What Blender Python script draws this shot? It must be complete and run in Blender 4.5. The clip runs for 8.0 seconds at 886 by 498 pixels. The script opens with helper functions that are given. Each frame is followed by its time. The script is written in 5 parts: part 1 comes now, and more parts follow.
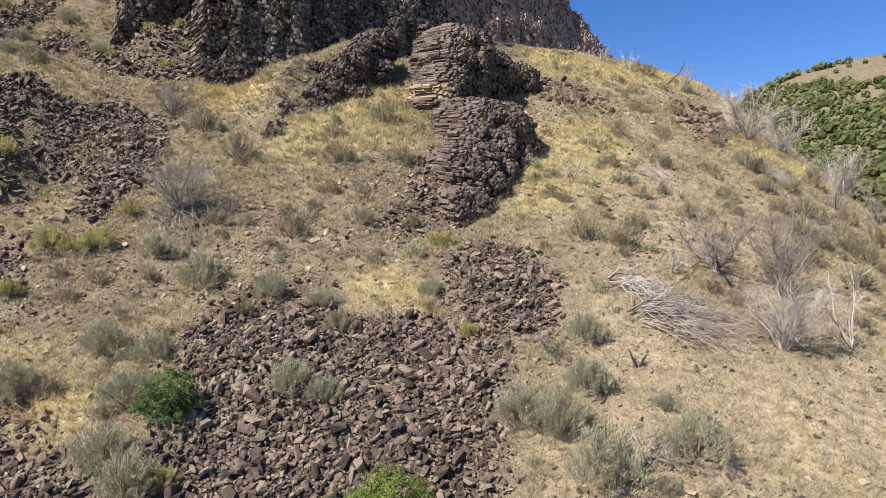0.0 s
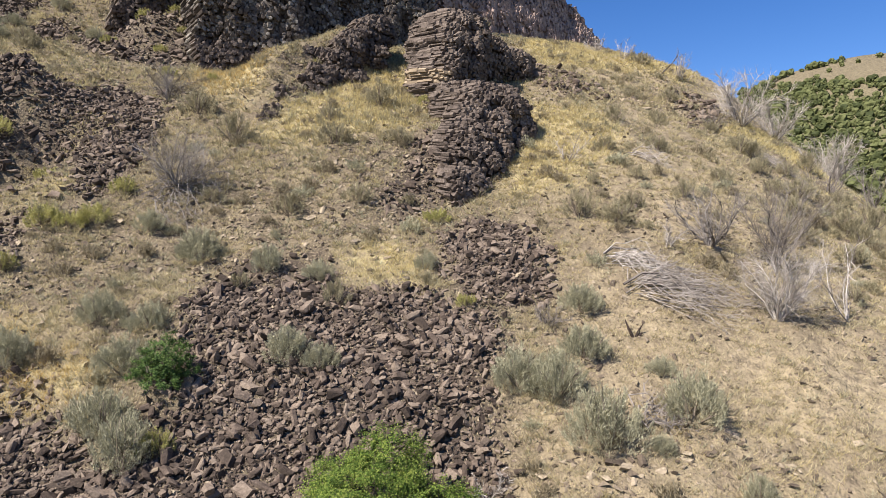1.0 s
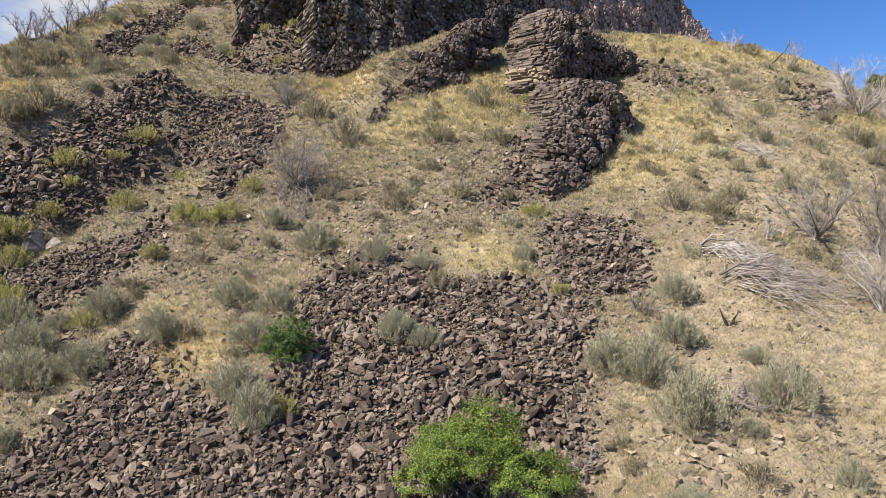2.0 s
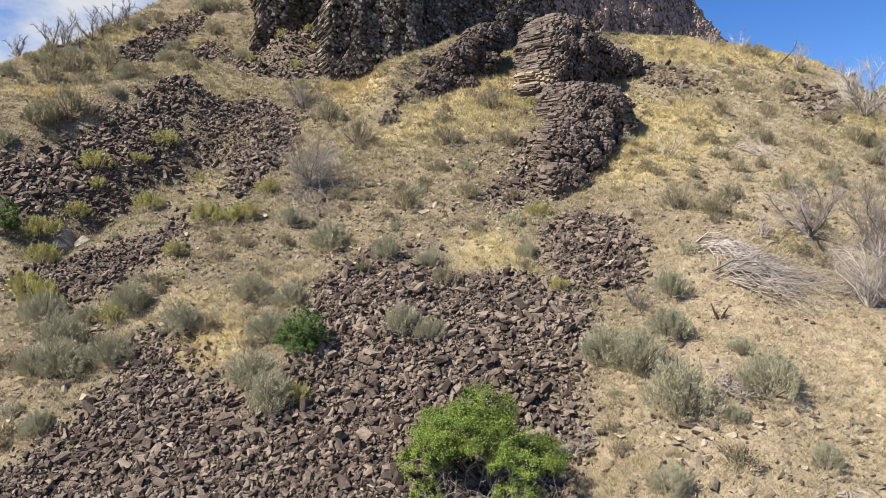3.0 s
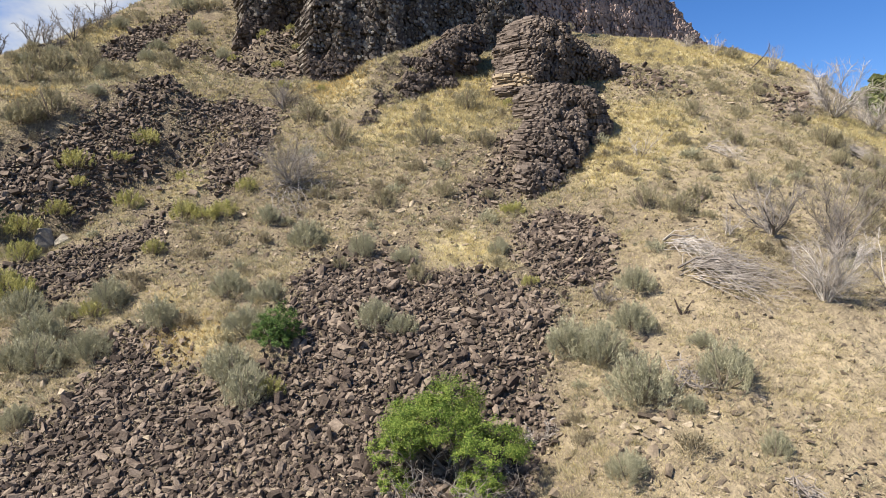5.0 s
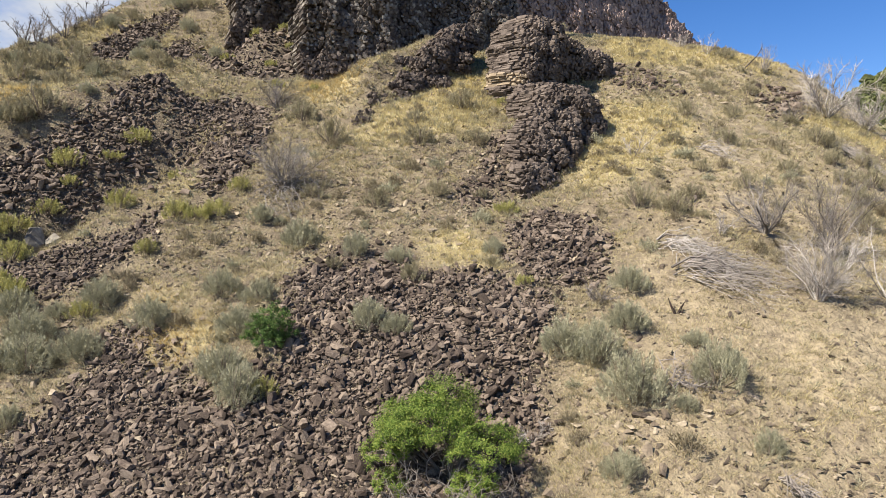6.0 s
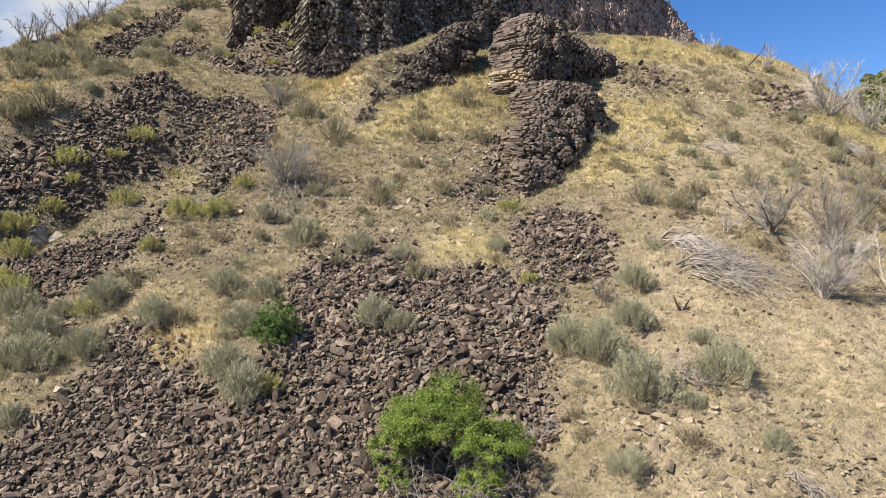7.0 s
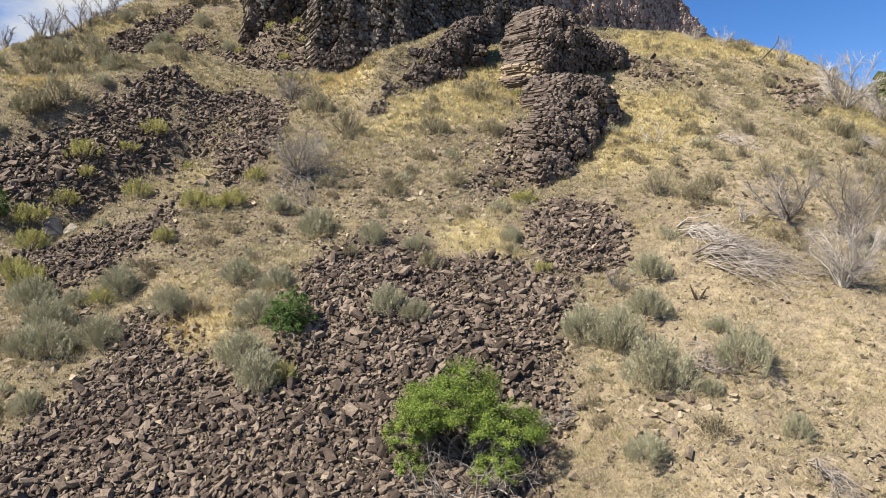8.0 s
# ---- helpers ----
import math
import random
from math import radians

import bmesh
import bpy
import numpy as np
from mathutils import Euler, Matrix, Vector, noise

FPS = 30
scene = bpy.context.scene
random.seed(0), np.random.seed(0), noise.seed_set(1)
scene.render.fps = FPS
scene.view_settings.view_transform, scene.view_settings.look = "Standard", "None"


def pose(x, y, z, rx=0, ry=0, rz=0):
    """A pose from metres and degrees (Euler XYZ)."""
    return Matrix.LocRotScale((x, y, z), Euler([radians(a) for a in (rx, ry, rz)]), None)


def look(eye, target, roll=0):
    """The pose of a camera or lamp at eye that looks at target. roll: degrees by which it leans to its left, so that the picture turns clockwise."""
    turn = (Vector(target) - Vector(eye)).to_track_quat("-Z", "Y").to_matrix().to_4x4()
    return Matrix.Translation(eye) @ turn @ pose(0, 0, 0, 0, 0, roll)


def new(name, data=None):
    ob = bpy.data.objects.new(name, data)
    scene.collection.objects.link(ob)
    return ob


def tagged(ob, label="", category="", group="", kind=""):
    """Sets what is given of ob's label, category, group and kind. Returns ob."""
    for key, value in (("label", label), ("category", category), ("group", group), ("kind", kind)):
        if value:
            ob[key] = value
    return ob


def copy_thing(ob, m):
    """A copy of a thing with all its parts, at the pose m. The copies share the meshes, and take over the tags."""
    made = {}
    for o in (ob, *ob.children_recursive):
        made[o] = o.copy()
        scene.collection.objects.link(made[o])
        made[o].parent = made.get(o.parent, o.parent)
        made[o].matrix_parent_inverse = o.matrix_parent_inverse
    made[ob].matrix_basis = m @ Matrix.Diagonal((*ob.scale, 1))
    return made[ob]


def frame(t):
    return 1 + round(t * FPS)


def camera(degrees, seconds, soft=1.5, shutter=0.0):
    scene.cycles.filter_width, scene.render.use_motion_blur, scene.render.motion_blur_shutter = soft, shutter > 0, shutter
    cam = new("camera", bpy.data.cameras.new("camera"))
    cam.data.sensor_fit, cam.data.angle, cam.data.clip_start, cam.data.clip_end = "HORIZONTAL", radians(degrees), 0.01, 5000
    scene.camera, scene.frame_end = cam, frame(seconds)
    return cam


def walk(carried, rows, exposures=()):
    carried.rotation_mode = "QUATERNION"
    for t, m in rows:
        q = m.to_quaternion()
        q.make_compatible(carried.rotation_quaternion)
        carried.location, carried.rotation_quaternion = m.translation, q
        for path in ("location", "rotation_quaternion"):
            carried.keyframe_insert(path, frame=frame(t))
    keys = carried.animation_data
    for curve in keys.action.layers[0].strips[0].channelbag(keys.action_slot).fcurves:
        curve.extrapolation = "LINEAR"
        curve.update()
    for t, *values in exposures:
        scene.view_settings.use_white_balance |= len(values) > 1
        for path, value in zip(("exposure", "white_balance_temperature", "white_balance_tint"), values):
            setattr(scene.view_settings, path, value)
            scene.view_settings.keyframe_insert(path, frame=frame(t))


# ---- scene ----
cam = camera(66.7, 8.0, 0.75)
ROWS = [
    (0.0, 0.008, -0.063, 10.008, -0.34, -0.49),
    (0.5, -0.020, -0.054, 9.526, -0.57, -0.49),
    (1.0, -0.041, -0.099, 9.080, -0.77, -0.43),
    (1.5, -0.076, -0.791, 8.886, -0.32, -0.46),
    (1.6, -0.050, -0.930, 8.850, 1.77, -0.45),
    (1.8, 0.041, -1.241, 8.782, 5.18, -0.42),
    (2.0, 0.191, -1.534, 8.762, 7.99, -0.40),
    (2.2, 0.313, -1.825, 8.746, 9.13, -0.44),
    (3.3, 0.957, -2.967, 8.675, 9.46, -0.44),
    (3.5, 1.072, -3.146, 8.668, 9.50, -0.46),
    (4.0, 1.246, -3.315, 8.647, 9.47, -0.49),
    (4.5, 1.365, -3.259, 8.636, 9.03, -0.49),
    (4.7, 1.388, -3.240, 8.625, 8.73, -0.48),
    (5.8, 1.406, -3.150, 8.616, 7.94, -0.46),
    (6.0, 1.382, -3.150, 8.610, 7.85, -0.49),
    (6.5, 1.315, -3.165, 8.566, 7.79, -0.49),
    (7.0, 1.224, -3.154, 8.521, 7.87, -0.52),
    (7.5, 1.122, -3.130, 8.427, 8.14, -0.49),
    (8.0, 1.016, -3.088, 8.129, 8.60, -0.49),
]
walk(cam, [(t, pose(x, y, z, 90 + pitch, 0, yaw)) for t, x, y, z, yaw, pitch in ROWS], [(0.0, 1.01, 6800, 13), (1.5, 1.02, 6800, 13), (3.5, 1.10, 6850, 11), (8.0, 1.10, 7050, 10)])

# ---------------------------------------------------------------- sun and sky
SUN = Vector((-0.53, -0.42, 0.74)).normalized()
sun = new("sun", bpy.data.lights.new("sun", "SUN"))
sun.data.energy, sun.data.angle, sun.data.color = 5.0, radians(0.53), (1.0, 0.95, 0.87)
sun.matrix_world = look(SUN * 200, (0, 0, 0))

world = bpy.data.worlds.new("sky")
scene.world = world
world.use_nodes = True
nt = world.node_tree
nt.nodes.clear()
w_out, w_bg, w_sky = nt.nodes.new("ShaderNodeOutputWorld"), nt.nodes.new("ShaderNodeBackground"), nt.nodes.new("ShaderNodeTexSky")
w_sky.sky_type, w_sky.sun_disc = "NISHITA", False
w_sky.sun_elevation, w_sky.sun_rotation = math.asin(SUN.z), math.atan2(SUN.x, SUN.y)
w_sky.altitude, w_sky.air_density, w_sky.dust_density, w_sky.ozone_density = 1600, 1.0, 0.1, 2.0
w_bg.inputs["Strength"].default_value = 0.088
# thin fair-weather cloud low over the western skyline
w_co, w_map, w_noise, w_sep = (nt.nodes.new(k) for k in ("ShaderNodeTexCoord", "ShaderNodeMapping", "ShaderNodeTexNoise", "ShaderNodeSeparateXYZ"))
w_map.inputs["Scale"].default_value = (2.2, 2.2, 4.2)
w_noise.inputs["Scale"].default_value, w_noise.inputs["Detail"].default_value, w_noise.inputs["Roughness"].default_value = 1.6, 7, 0.55
w_ramp, w_side, w_mul, w_mix = nt.nodes.new("ShaderNodeMapRange"), nt.nodes.new("ShaderNodeMapRange"), nt.nodes.new("ShaderNodeMath"), nt.nodes.new("ShaderNodeMix")
w_hue = nt.nodes.new("ShaderNodeHueSaturation")
w_hue.inputs["Saturation"].default_value, w_hue.inputs["Hue"].default_value = 1.34, 0.512
w_hue.inputs["Value"].default_value = 0.92
w_ramp.inputs["From Min"].default_value, w_ramp.inputs["From Max"].default_value = 0.40, 0.54
w_side.inputs["From Min"].default_value, w_side.inputs["From Max"].default_value = -0.42, -0.55
w_mul.operation, w_mix.data_type = "MULTIPLY", "RGBA"
w_mix.inputs["B"].default_value = (3.7, 4.0, 4.5, 1)
for a, b in ((w_co.outputs["Generated"], w_map.inputs["Vector"]), (w_map.outputs["Vector"], w_noise.inputs["Vector"]), (w_co.outputs["Generated"], w_sep.inputs[0]),
             (w_noise.outputs["Fac"], w_ramp.inputs["Value"]), (w_sep.outputs["X"], w_side.inputs["Value"]), (w_ramp.outputs[0], w_mul.inputs[0]),
             (w_side.outputs[0], w_mul.inputs[1]), (w_mul.outputs[0], w_mix.inputs["Factor"]), (w_sky.outputs[0], w_hue.inputs["Color"]), (w_hue.outputs[0], w_mix.inputs["A"]),
             (w_mix.outputs["Result"], w_bg.inputs["Color"]), (w_bg.outputs[0], w_out.inputs["Surface"])):
    nt.links.new(a, b)

# ---------------------------------------------------------------- the lie of the land
def lattice(ix, iy, seed):
    v = np.sin(ix * 127.1 + iy * 311.7 + seed * 74.7) * 43758.5453
    return v - np.floor(v)


def vnoise(x, y, seed=0):
    """Smooth noise in -1..1 over the plan."""
    ix, iy = np.floor(x), np.floor(y)
    fx, fy = x - ix, y - iy
    fx, fy = fx * fx * (3 - 2 * fx), fy * fy * (3 - 2 * fy)
    a = lattice(ix, iy, seed) * (1 - fx) + lattice(ix + 1, iy, seed) * fx
    b = lattice(ix, iy + 1, seed) * (1 - fx) + lattice(ix + 1, iy + 1, seed) * fx
    return 2 * (a * (1 - fy) + b * fy) - 1


def fold(x, y, x0, y0, x1, y1, width, rise):
    """A low ridge (or gully) along a line."""
    dx, dy = x1 - x0, y1 - y0
    s = np.clip(((x - x0) * dx + (y - y0) * dy) / (dx * dx + dy * dy), 0, 1)
    return rise * np.exp(-((x - x0 - s * dx) ** 2 + (y - y0 - s * dy) ** 2) / width**2)


def smax(a, b, k):
    return 0.5 * (a + b + np.sqrt((a - b) ** 2 + k * k))


# cliff faces: start x, y; unit direction along the face; length; top height; fall of the top along the face
FACES = {
    "left": (-22.2, 46.0, 0.84, 0.54, 6.0, 37.0, 0.0),
    "middle": (-14.0, 40.2, 0.86, 0.51, 18.0, 38.0, 0.0),
    "back": (-5.0, 56.0, 0.728, 0.686, 38.5, 62.8, 0.85),
}


def sstep(a, b, t):
    t = np.clip((t - a) / (b - a), 0, 1)
    return t * t * (3 - 2 * t)


def plateau(x, y, z):
    """The ground behind the cliff faces rises to their tops."""
    for x0, y0, tx, ty, length, top, fall in FACES.values():
        along, behind = (x - x0) * tx + (y - y0) * ty, -(x - x0) * ty + (y - y0) * tx
        rise = sstep(4.6, 6.6, behind) * sstep(4.0, 7.0, along) * sstep(length + 1, length - 4, along)
        z = z + rise * np.maximum(np.minimum(top - fall * along, 40) - 0.8 - z, 0)
    return z


def land(x, y):
    """Height of the ground: hillside, valley floor and the far hill."""
    x, y = np.asarray(x, float), np.asarray(y, float)
    u, v = np.clip(x, -34, 27) / 20, (np.clip(y, 11, 84) - 30) / 20
    z = 12.44 - 0.82 * u + 12.48 * v - 1.26 * u * u - 1.57 * u * v - 0.52 * v * v
    z = z - 1.37 * u**3 - 0.52 * u * u * v + 1.73 * u * v * v - 0.65 * v**3
    z = z - 0.8 * np.maximum(x - 27, 0) - 0.36 * np.maximum(-34 - x, 0) + 0.66 * np.minimum(y - 11, 0) + 0.1 * np.maximum(y - 84, 0)
    z = z + fold(x, y, -20.6, 33.2, -30, 27, 2.2, 2.7) + fold(x, y, -17.6, 30.4, -21.3, 24.5, 1.4, -1.9)
    z = z + fold(x, y, -29, 58, -33, 53, 7, 2.8) + fold(x, y, 16, 69, 25, 66, 7, -4.2) + fold(x, y, 16.5, 51, 21.5, 52.5, 3.2, 1.0) + fold(x, y, -8, 25.5, 2, 29, 3, -0.7)
    z = z + fold(x, y, -18.6, 45.0, -16.5, 50, 2.2, 2.2)
    z = z + fold(x, y, -9.1, 38.8, -5.6, 44.8, 1.8, 2.0)
    z = z + fold(x, y, -25.5, 57, -29, 66, 5.5, 9.0) + fold(x, y, 1.6, 16.4, 0.4, 14.6, 1.5, -0.8)
    z = plateau(x, y, z)
    near = np.clip(1.6 - np.hypot(x - 0, y - 32) / 60, 0, 1)
    z = z + near * (0.30 * vnoise(x / 4.1, y / 4.1, 1) + 0.13 * vnoise(x / 1.5, y / 1.5, 2) + 0.05 * vnoise(x / 0.55, y / 0.55, 3))
    far = 86 - 0.0052 * (x - 185) ** 2 - 0.42 * np.abs(y - 262) + 2.5 * vnoise(x / 26, y / 26, 5)
    z = smax(z, -4 + 0.3 * vnoise(x / 9, y / 9, 4), 1.5)
    return np.where(np.hypot(x, y) > 95, smax(z, far, 3.0), z)

# ---------------------------------------------------------------- materials
def surface(name, colours, size=1.0, fine=12.0, rough=0.9, bump=0.3, vary="", grain=0.35, spread=1.0, bump_size=None):
    """A matt procedural surface: colours along a noise, a finer grain over it, relief, and a shift from piece to piece
    (vary: 'object' or 'island')."""
    m = bpy.data.materials.new(name)
    m.use_nodes = True
    t, bsdf = m.node_tree, m.node_tree.nodes["Principled BSDF"]
    bsdf.inputs["Roughness"].default_value = rough
    bsdf.inputs["Specular IOR Level"].default_value = 0.25
    co = t.nodes.new("ShaderNodeNewGeometry")
    n1, n2, n3 = (t.nodes.new("ShaderNodeTexNoise") for _ in range(3))
    for n, s, d in ((n1, 1 / size, 4), (n2, fine / size, 5), (n3, (bump_size or fine) / size, 4)):
        n.inputs["Scale"].default_value, n.inputs["Detail"].default_value, n.inputs["Roughness"].default_value = s, d, 0.6
        t.links.new(co.outputs["Position"], n.inputs["Vector"])
    ramp = t.nodes.new("ShaderNodeValToRGB")
    while len(ramp.color_ramp.elements) < len(colours):
        ramp.color_ramp.elements.new(0.5)
    for k, (e, c) in enumerate(zip(ramp.color_ramp.elements, colours)):
        e.position, e.color = 0.28 + 0.44 * k / max(1, len(colours) - 1), (*c, 1)
    fac = n1.outputs["Fac"]
    if vary:
        src = t.nodes.new("ShaderNodeObjectInfo").outputs["Random"] if vary == "object" else co.outputs["Random Per Island"]
        ma = t.nodes.new("ShaderNodeMath")
        ma.operation = "MULTIPLY_ADD"
        ma.inputs[1].default_value, ma.inputs[2].default_value = 0.52 * spread, -0.26 * spread
        t.links.new(src, ma.inputs[0])
        ad = t.nodes.new("ShaderNodeMath")
        t.links.new(ma.outputs[0], ad.inputs[0])
        t.links.new(fac, ad.inputs[1])
        fac = ad.outputs[0]
    t.links.new(fac, ramp.inputs["Fac"])
    mr = t.nodes.new("ShaderNodeMapRange")
    mr.inputs["To Min"].default_value, mr.inputs["To Max"].default_value = 1 - grain, 1 + grain
    mr.inputs["From Min"].default_value, mr.inputs["From Max"].default_value = 0.3, 0.7
    t.links.new(n2.outputs["Fac"], mr.inputs["Value"])
    mx = t.nodes.new("ShaderNodeVectorMath")
    mx.operation = "SCALE"
    t.links.new(ramp.outputs["Color"], mx.inputs[0])
    t.links.new(mr.outputs[0], mx.inputs["Scale"])
    t.links.new(mx.outputs[0], bsdf.inputs["Base Color"])
    if bump:
        bp = t.nodes.new("ShaderNodeBump")
        bp.inputs["Strength"].default_value, bp.inputs["Distance"].default_value = bump, 0.05
        t.links.new(n3.outputs["Fac"], bp.inputs["Height"])
        t.links.new(bp.outputs[0], bsdf.inputs["Normal"])
    return m


def leafy(name, colours, vary="island", size=0.6, spread=1.0, glow=0.25):
    """Leaves and blades: matt, with some light coming through."""
    m = surface(name, colours, size, 9, 0.75, 0.0, vary, 0.2, spread)
    t, bsdf = m.node_tree, m.node_tree.nodes["Principled BSDF"]
    tr, mix = t.nodes.new("ShaderNodeBsdfTranslucent"), t.nodes.new("ShaderNodeMixShader")
    mix.inputs[0].default_value = glow
    t.links.new(bsdf.inputs["Base Color"].links[0].from_socket, tr.inputs["Color"])
    t.links.new(bsdf.outputs[0], mix.inputs[1])
    t.links.new(tr.outputs[0], mix.inputs[2])
    t.links.new(mix.outputs[0], t.nodes["Material Output"].inputs["Surface"])
    return m


def earth():
    """Dry hillside soil with straw and gravel; masks carried by the ground sheet tell scree and golden grass apart."""
    m = surface("dry_hillside_soil", [(0.07, 0.055, 0.04), (0.11, 0.087, 0.062), (0.15, 0.121, 0.083), (0.19, 0.156, 0.102), (0.24, 0.2, 0.13)], 0.9, 11, 0.95, 1.0, grain=0.55, bump_size=8)
    m.node_tree.nodes["Bump"].inputs["Distance"].default_value = 0.13
    t, bsdf = m.node_tree, m.node_tree.nodes["Principled BSDF"]
    base = bsdf.inputs["Base Color"].links[0].from_socket
    # rocky darkens the scree's bed: shade in the gaps between rocks, put into colour
    for key, colour in (("ochre", (0.335, 0.275, 0.18)), ("straw", (0.37, 0.313, 0.172)), ("rocky", (0.05, 0.038, 0.031)), ("woods", (0.10, 0.11, 0.05))):
        at, mix = t.nodes.new("ShaderNodeAttribute"), t.nodes.new("ShaderNodeMix")
        at.attribute_name, mix.data_type = key, "RGBA"
        mix.inputs["B"].default_value = (*colour, 1)
        noise_, mul = t.nodes.new("ShaderNodeTexNoise"), t.nodes.new("ShaderNodeMath")
        noise_.inputs["Scale"].default_value, noise_.inputs["Detail"].default_value = 3.0, 5
        t.links.new(t.nodes["Geometry"].outputs["Position"], noise_.inputs["Vector"])
        mul.operation, mul.use_clamp = "MULTIPLY", True
        rng = t.nodes.new("ShaderNodeMapRange")
        rng.inputs["From Min"].default_value, rng.inputs["From Max"].default_value = 0.3, 0.62
        t.links.new(noise_.outputs["Fac"], rng.inputs["Value"])
        t.links.new(rng.outputs[0], mul.inputs[0])
        t.links.new(at.outputs["Fac"], mul.inputs[1])
        t.links.new(mul.outputs[0], mix.inputs["Factor"])
        t.links.new(base, mix.inputs["A"])
        base = mix.outputs["Result"]
    # pebbles and crumbs of two sizes, each with its own shade
    for scale, limit, shades in ((7.0, 0.3, ((0.12, 0.092, 0.07), (0.29, 0.235, 0.165))), (19.0, 0.34, ((0.12, 0.095, 0.07), (0.38, 0.31, 0.205)))):
        vor = t.nodes.new("ShaderNodeTexVoronoi")
        vor.inputs["Scale"].default_value, vor.inputs["Randomness"].default_value = scale, 1.0
        t.links.new(t.nodes["Geometry"].outputs["Position"], vor.inputs["Vector"])
        sep, ramp_, pick, near_, both, mix = (t.nodes.new(k) for k in ("ShaderNodeSeparateColor", "ShaderNodeValToRGB", "ShaderNodeMath", "ShaderNodeMath", "ShaderNodeMath", "ShaderNodeMix"))
        t.links.new(vor.outputs["Color"], sep.inputs[0])
        ramp_.color_ramp.elements[0].color, ramp_.color_ramp.elements[1].color = (*shades[0], 1), (*shades[1], 1)
        t.links.new(sep.outputs[1], ramp_.inputs["Fac"])
        pick.operation, pick.inputs[1].default_value = "GREATER_THAN", 0.66
        near_.operation, near_.inputs[1].default_value = "LESS_THAN", limit
        both.operation, mix.data_type = "MULTIPLY", "RGBA"
        t.links.new(sep.outputs[0], pick.inputs[0])
        t.links.new(vor.outputs["Distance"], near_.inputs[0])
        t.links.new(pick.outputs[0], both.inputs[0])
        t.links.new(near_.outputs[0], both.inputs[1])
        t.links.new(both.outputs[0], mix.inputs["Factor"])
        t.links.new(base, mix.inputs["A"])
        t.links.new(ramp_.outputs["Color"], mix.inputs["B"])
        base = mix.outputs["Result"]
    t.links.new(base, bsdf.inputs["Base Color"])
    return m


SOIL = earth()
BASALT_BROWN = [(0.05, 0.0375, 0.03), (0.084, 0.063, 0.051), (0.132, 0.101, 0.08), (0.185, 0.146, 0.115)]
ROCK = surface("broken_basalt", BASALT_BROWN, 0.5, 9, 0.88, 0.6, "island", 0.35, 1.3)
ROCK_ONE = surface("broken_basalt_block", BASALT_BROWN, 0.5, 9, 0.88, 0.6, "object", 0.35, 1.3)
WEATHERED = [(0.085, 0.066, 0.05), (0.145, 0.115, 0.085), (0.21, 0.17, 0.125), (0.29, 0.24, 0.175)]
STONE_ONE = surface("weathered_stone", WEATHERED, 0.5, 9, 0.9, 0.4, "object", 0.3, 1.3)
STONE = surface("weathered_stones", WEATHERED, 0.5, 9, 0.9, 0.4, "island", 0.3, 1.5)
DARK = [(0.062, 0.048, 0.041), (0.102, 0.081, 0.069), (0.155, 0.126, 0.106)]
COLUMN = surface("columnar_basalt", DARK, 0.9, 8, 0.85, 0.9, "island", 0.5, 0.5)
COLUMN_ONE = surface("columnar_basalt_column", DARK, 0.9, 8, 0.85, 0.9, "object", 0.5, 0.5)
COLUMN_PALE = surface("pale_weathered_basalt", [(0.20, 0.155, 0.11), (0.33, 0.265, 0.19)], 0.6, 8, 0.85, 0.4, "object", 0.25)
REDROCK = [(0.17, 0.125, 0.113), (0.24, 0.182, 0.164), (0.32, 0.25, 0.222)]
COLUMN_CLIFF = surface("cliff_basalt", [(0.055, 0.044, 0.038), (0.08, 0.066, 0.057), (0.115, 0.098, 0.085), (0.25, 0.23, 0.2)], 0.7, 8, 0.85, 0.8, "island", 0.45, 0.75)
COLUMN_RED = surface("reddish_columnar_basalt", REDROCK, 0.9, 8, 0.85, 0.6, "island", 0.3, 0.6)
STRAW = leafy("dry_grass", [(0.36, 0.31, 0.185), (0.47, 0.41, 0.25), (0.57, 0.505, 0.325)], spread=1.1, glow=0.4)
AMBER = leafy("amber_grass", [(0.42, 0.30, 0.115), (0.53, 0.395, 0.165), (0.62, 0.495, 0.235)], spread=1.1, glow=0.4)
GOLD = leafy("golden_grass", [(0.46, 0.38, 0.18), (0.57, 0.48, 0.245), (0.66, 0.58, 0.34)], spread=1.1, glow=0.4)
SAGE = leafy("sagebrush_leaves", [(0.22, 0.214, 0.142), (0.32, 0.31, 0.21), (0.42, 0.408, 0.29)], spread=1.0, glow=0.22)
DRYSAGE = leafy("withered_sagebrush", [(0.19, 0.168, 0.105), (0.29, 0.26, 0.165), (0.39, 0.353, 0.235)], spread=1.0, glow=0.22)
OLIVE = leafy("rabbitbrush_leaves", [(0.22, 0.22, 0.07), (0.36, 0.345, 0.12), (0.48, 0.445, 0.19)], spread=1.0, glow=0.22)
LEAF = leafy("fresh_green_leaves", [(0.06, 0.108, 0.02), (0.14, 0.215, 0.038), (0.245, 0.30, 0.068)], spread=1.3, glow=0.35)
LEAF_DARK = leafy("dark_green_leaves", [(0.035, 0.075, 0.02), (0.075, 0.135, 0.035), (0.13, 0.20, 0.055)], spread=1.3, glow=0.3)
JUNIPER = leafy("juniper_foliage", [(0.045, 0.058, 0.02), (0.085, 0.10, 0.036), (0.14, 0.155, 0.062)], spread=1.3, glow=0.3)
DEADWOOD = surface("grey_dead_wood", [(0.22, 0.193, 0.17), (0.35, 0.317, 0.288), (0.47, 0.435, 0.40)], 0.5, 14, 0.85, 0.3, "object", 0.3)
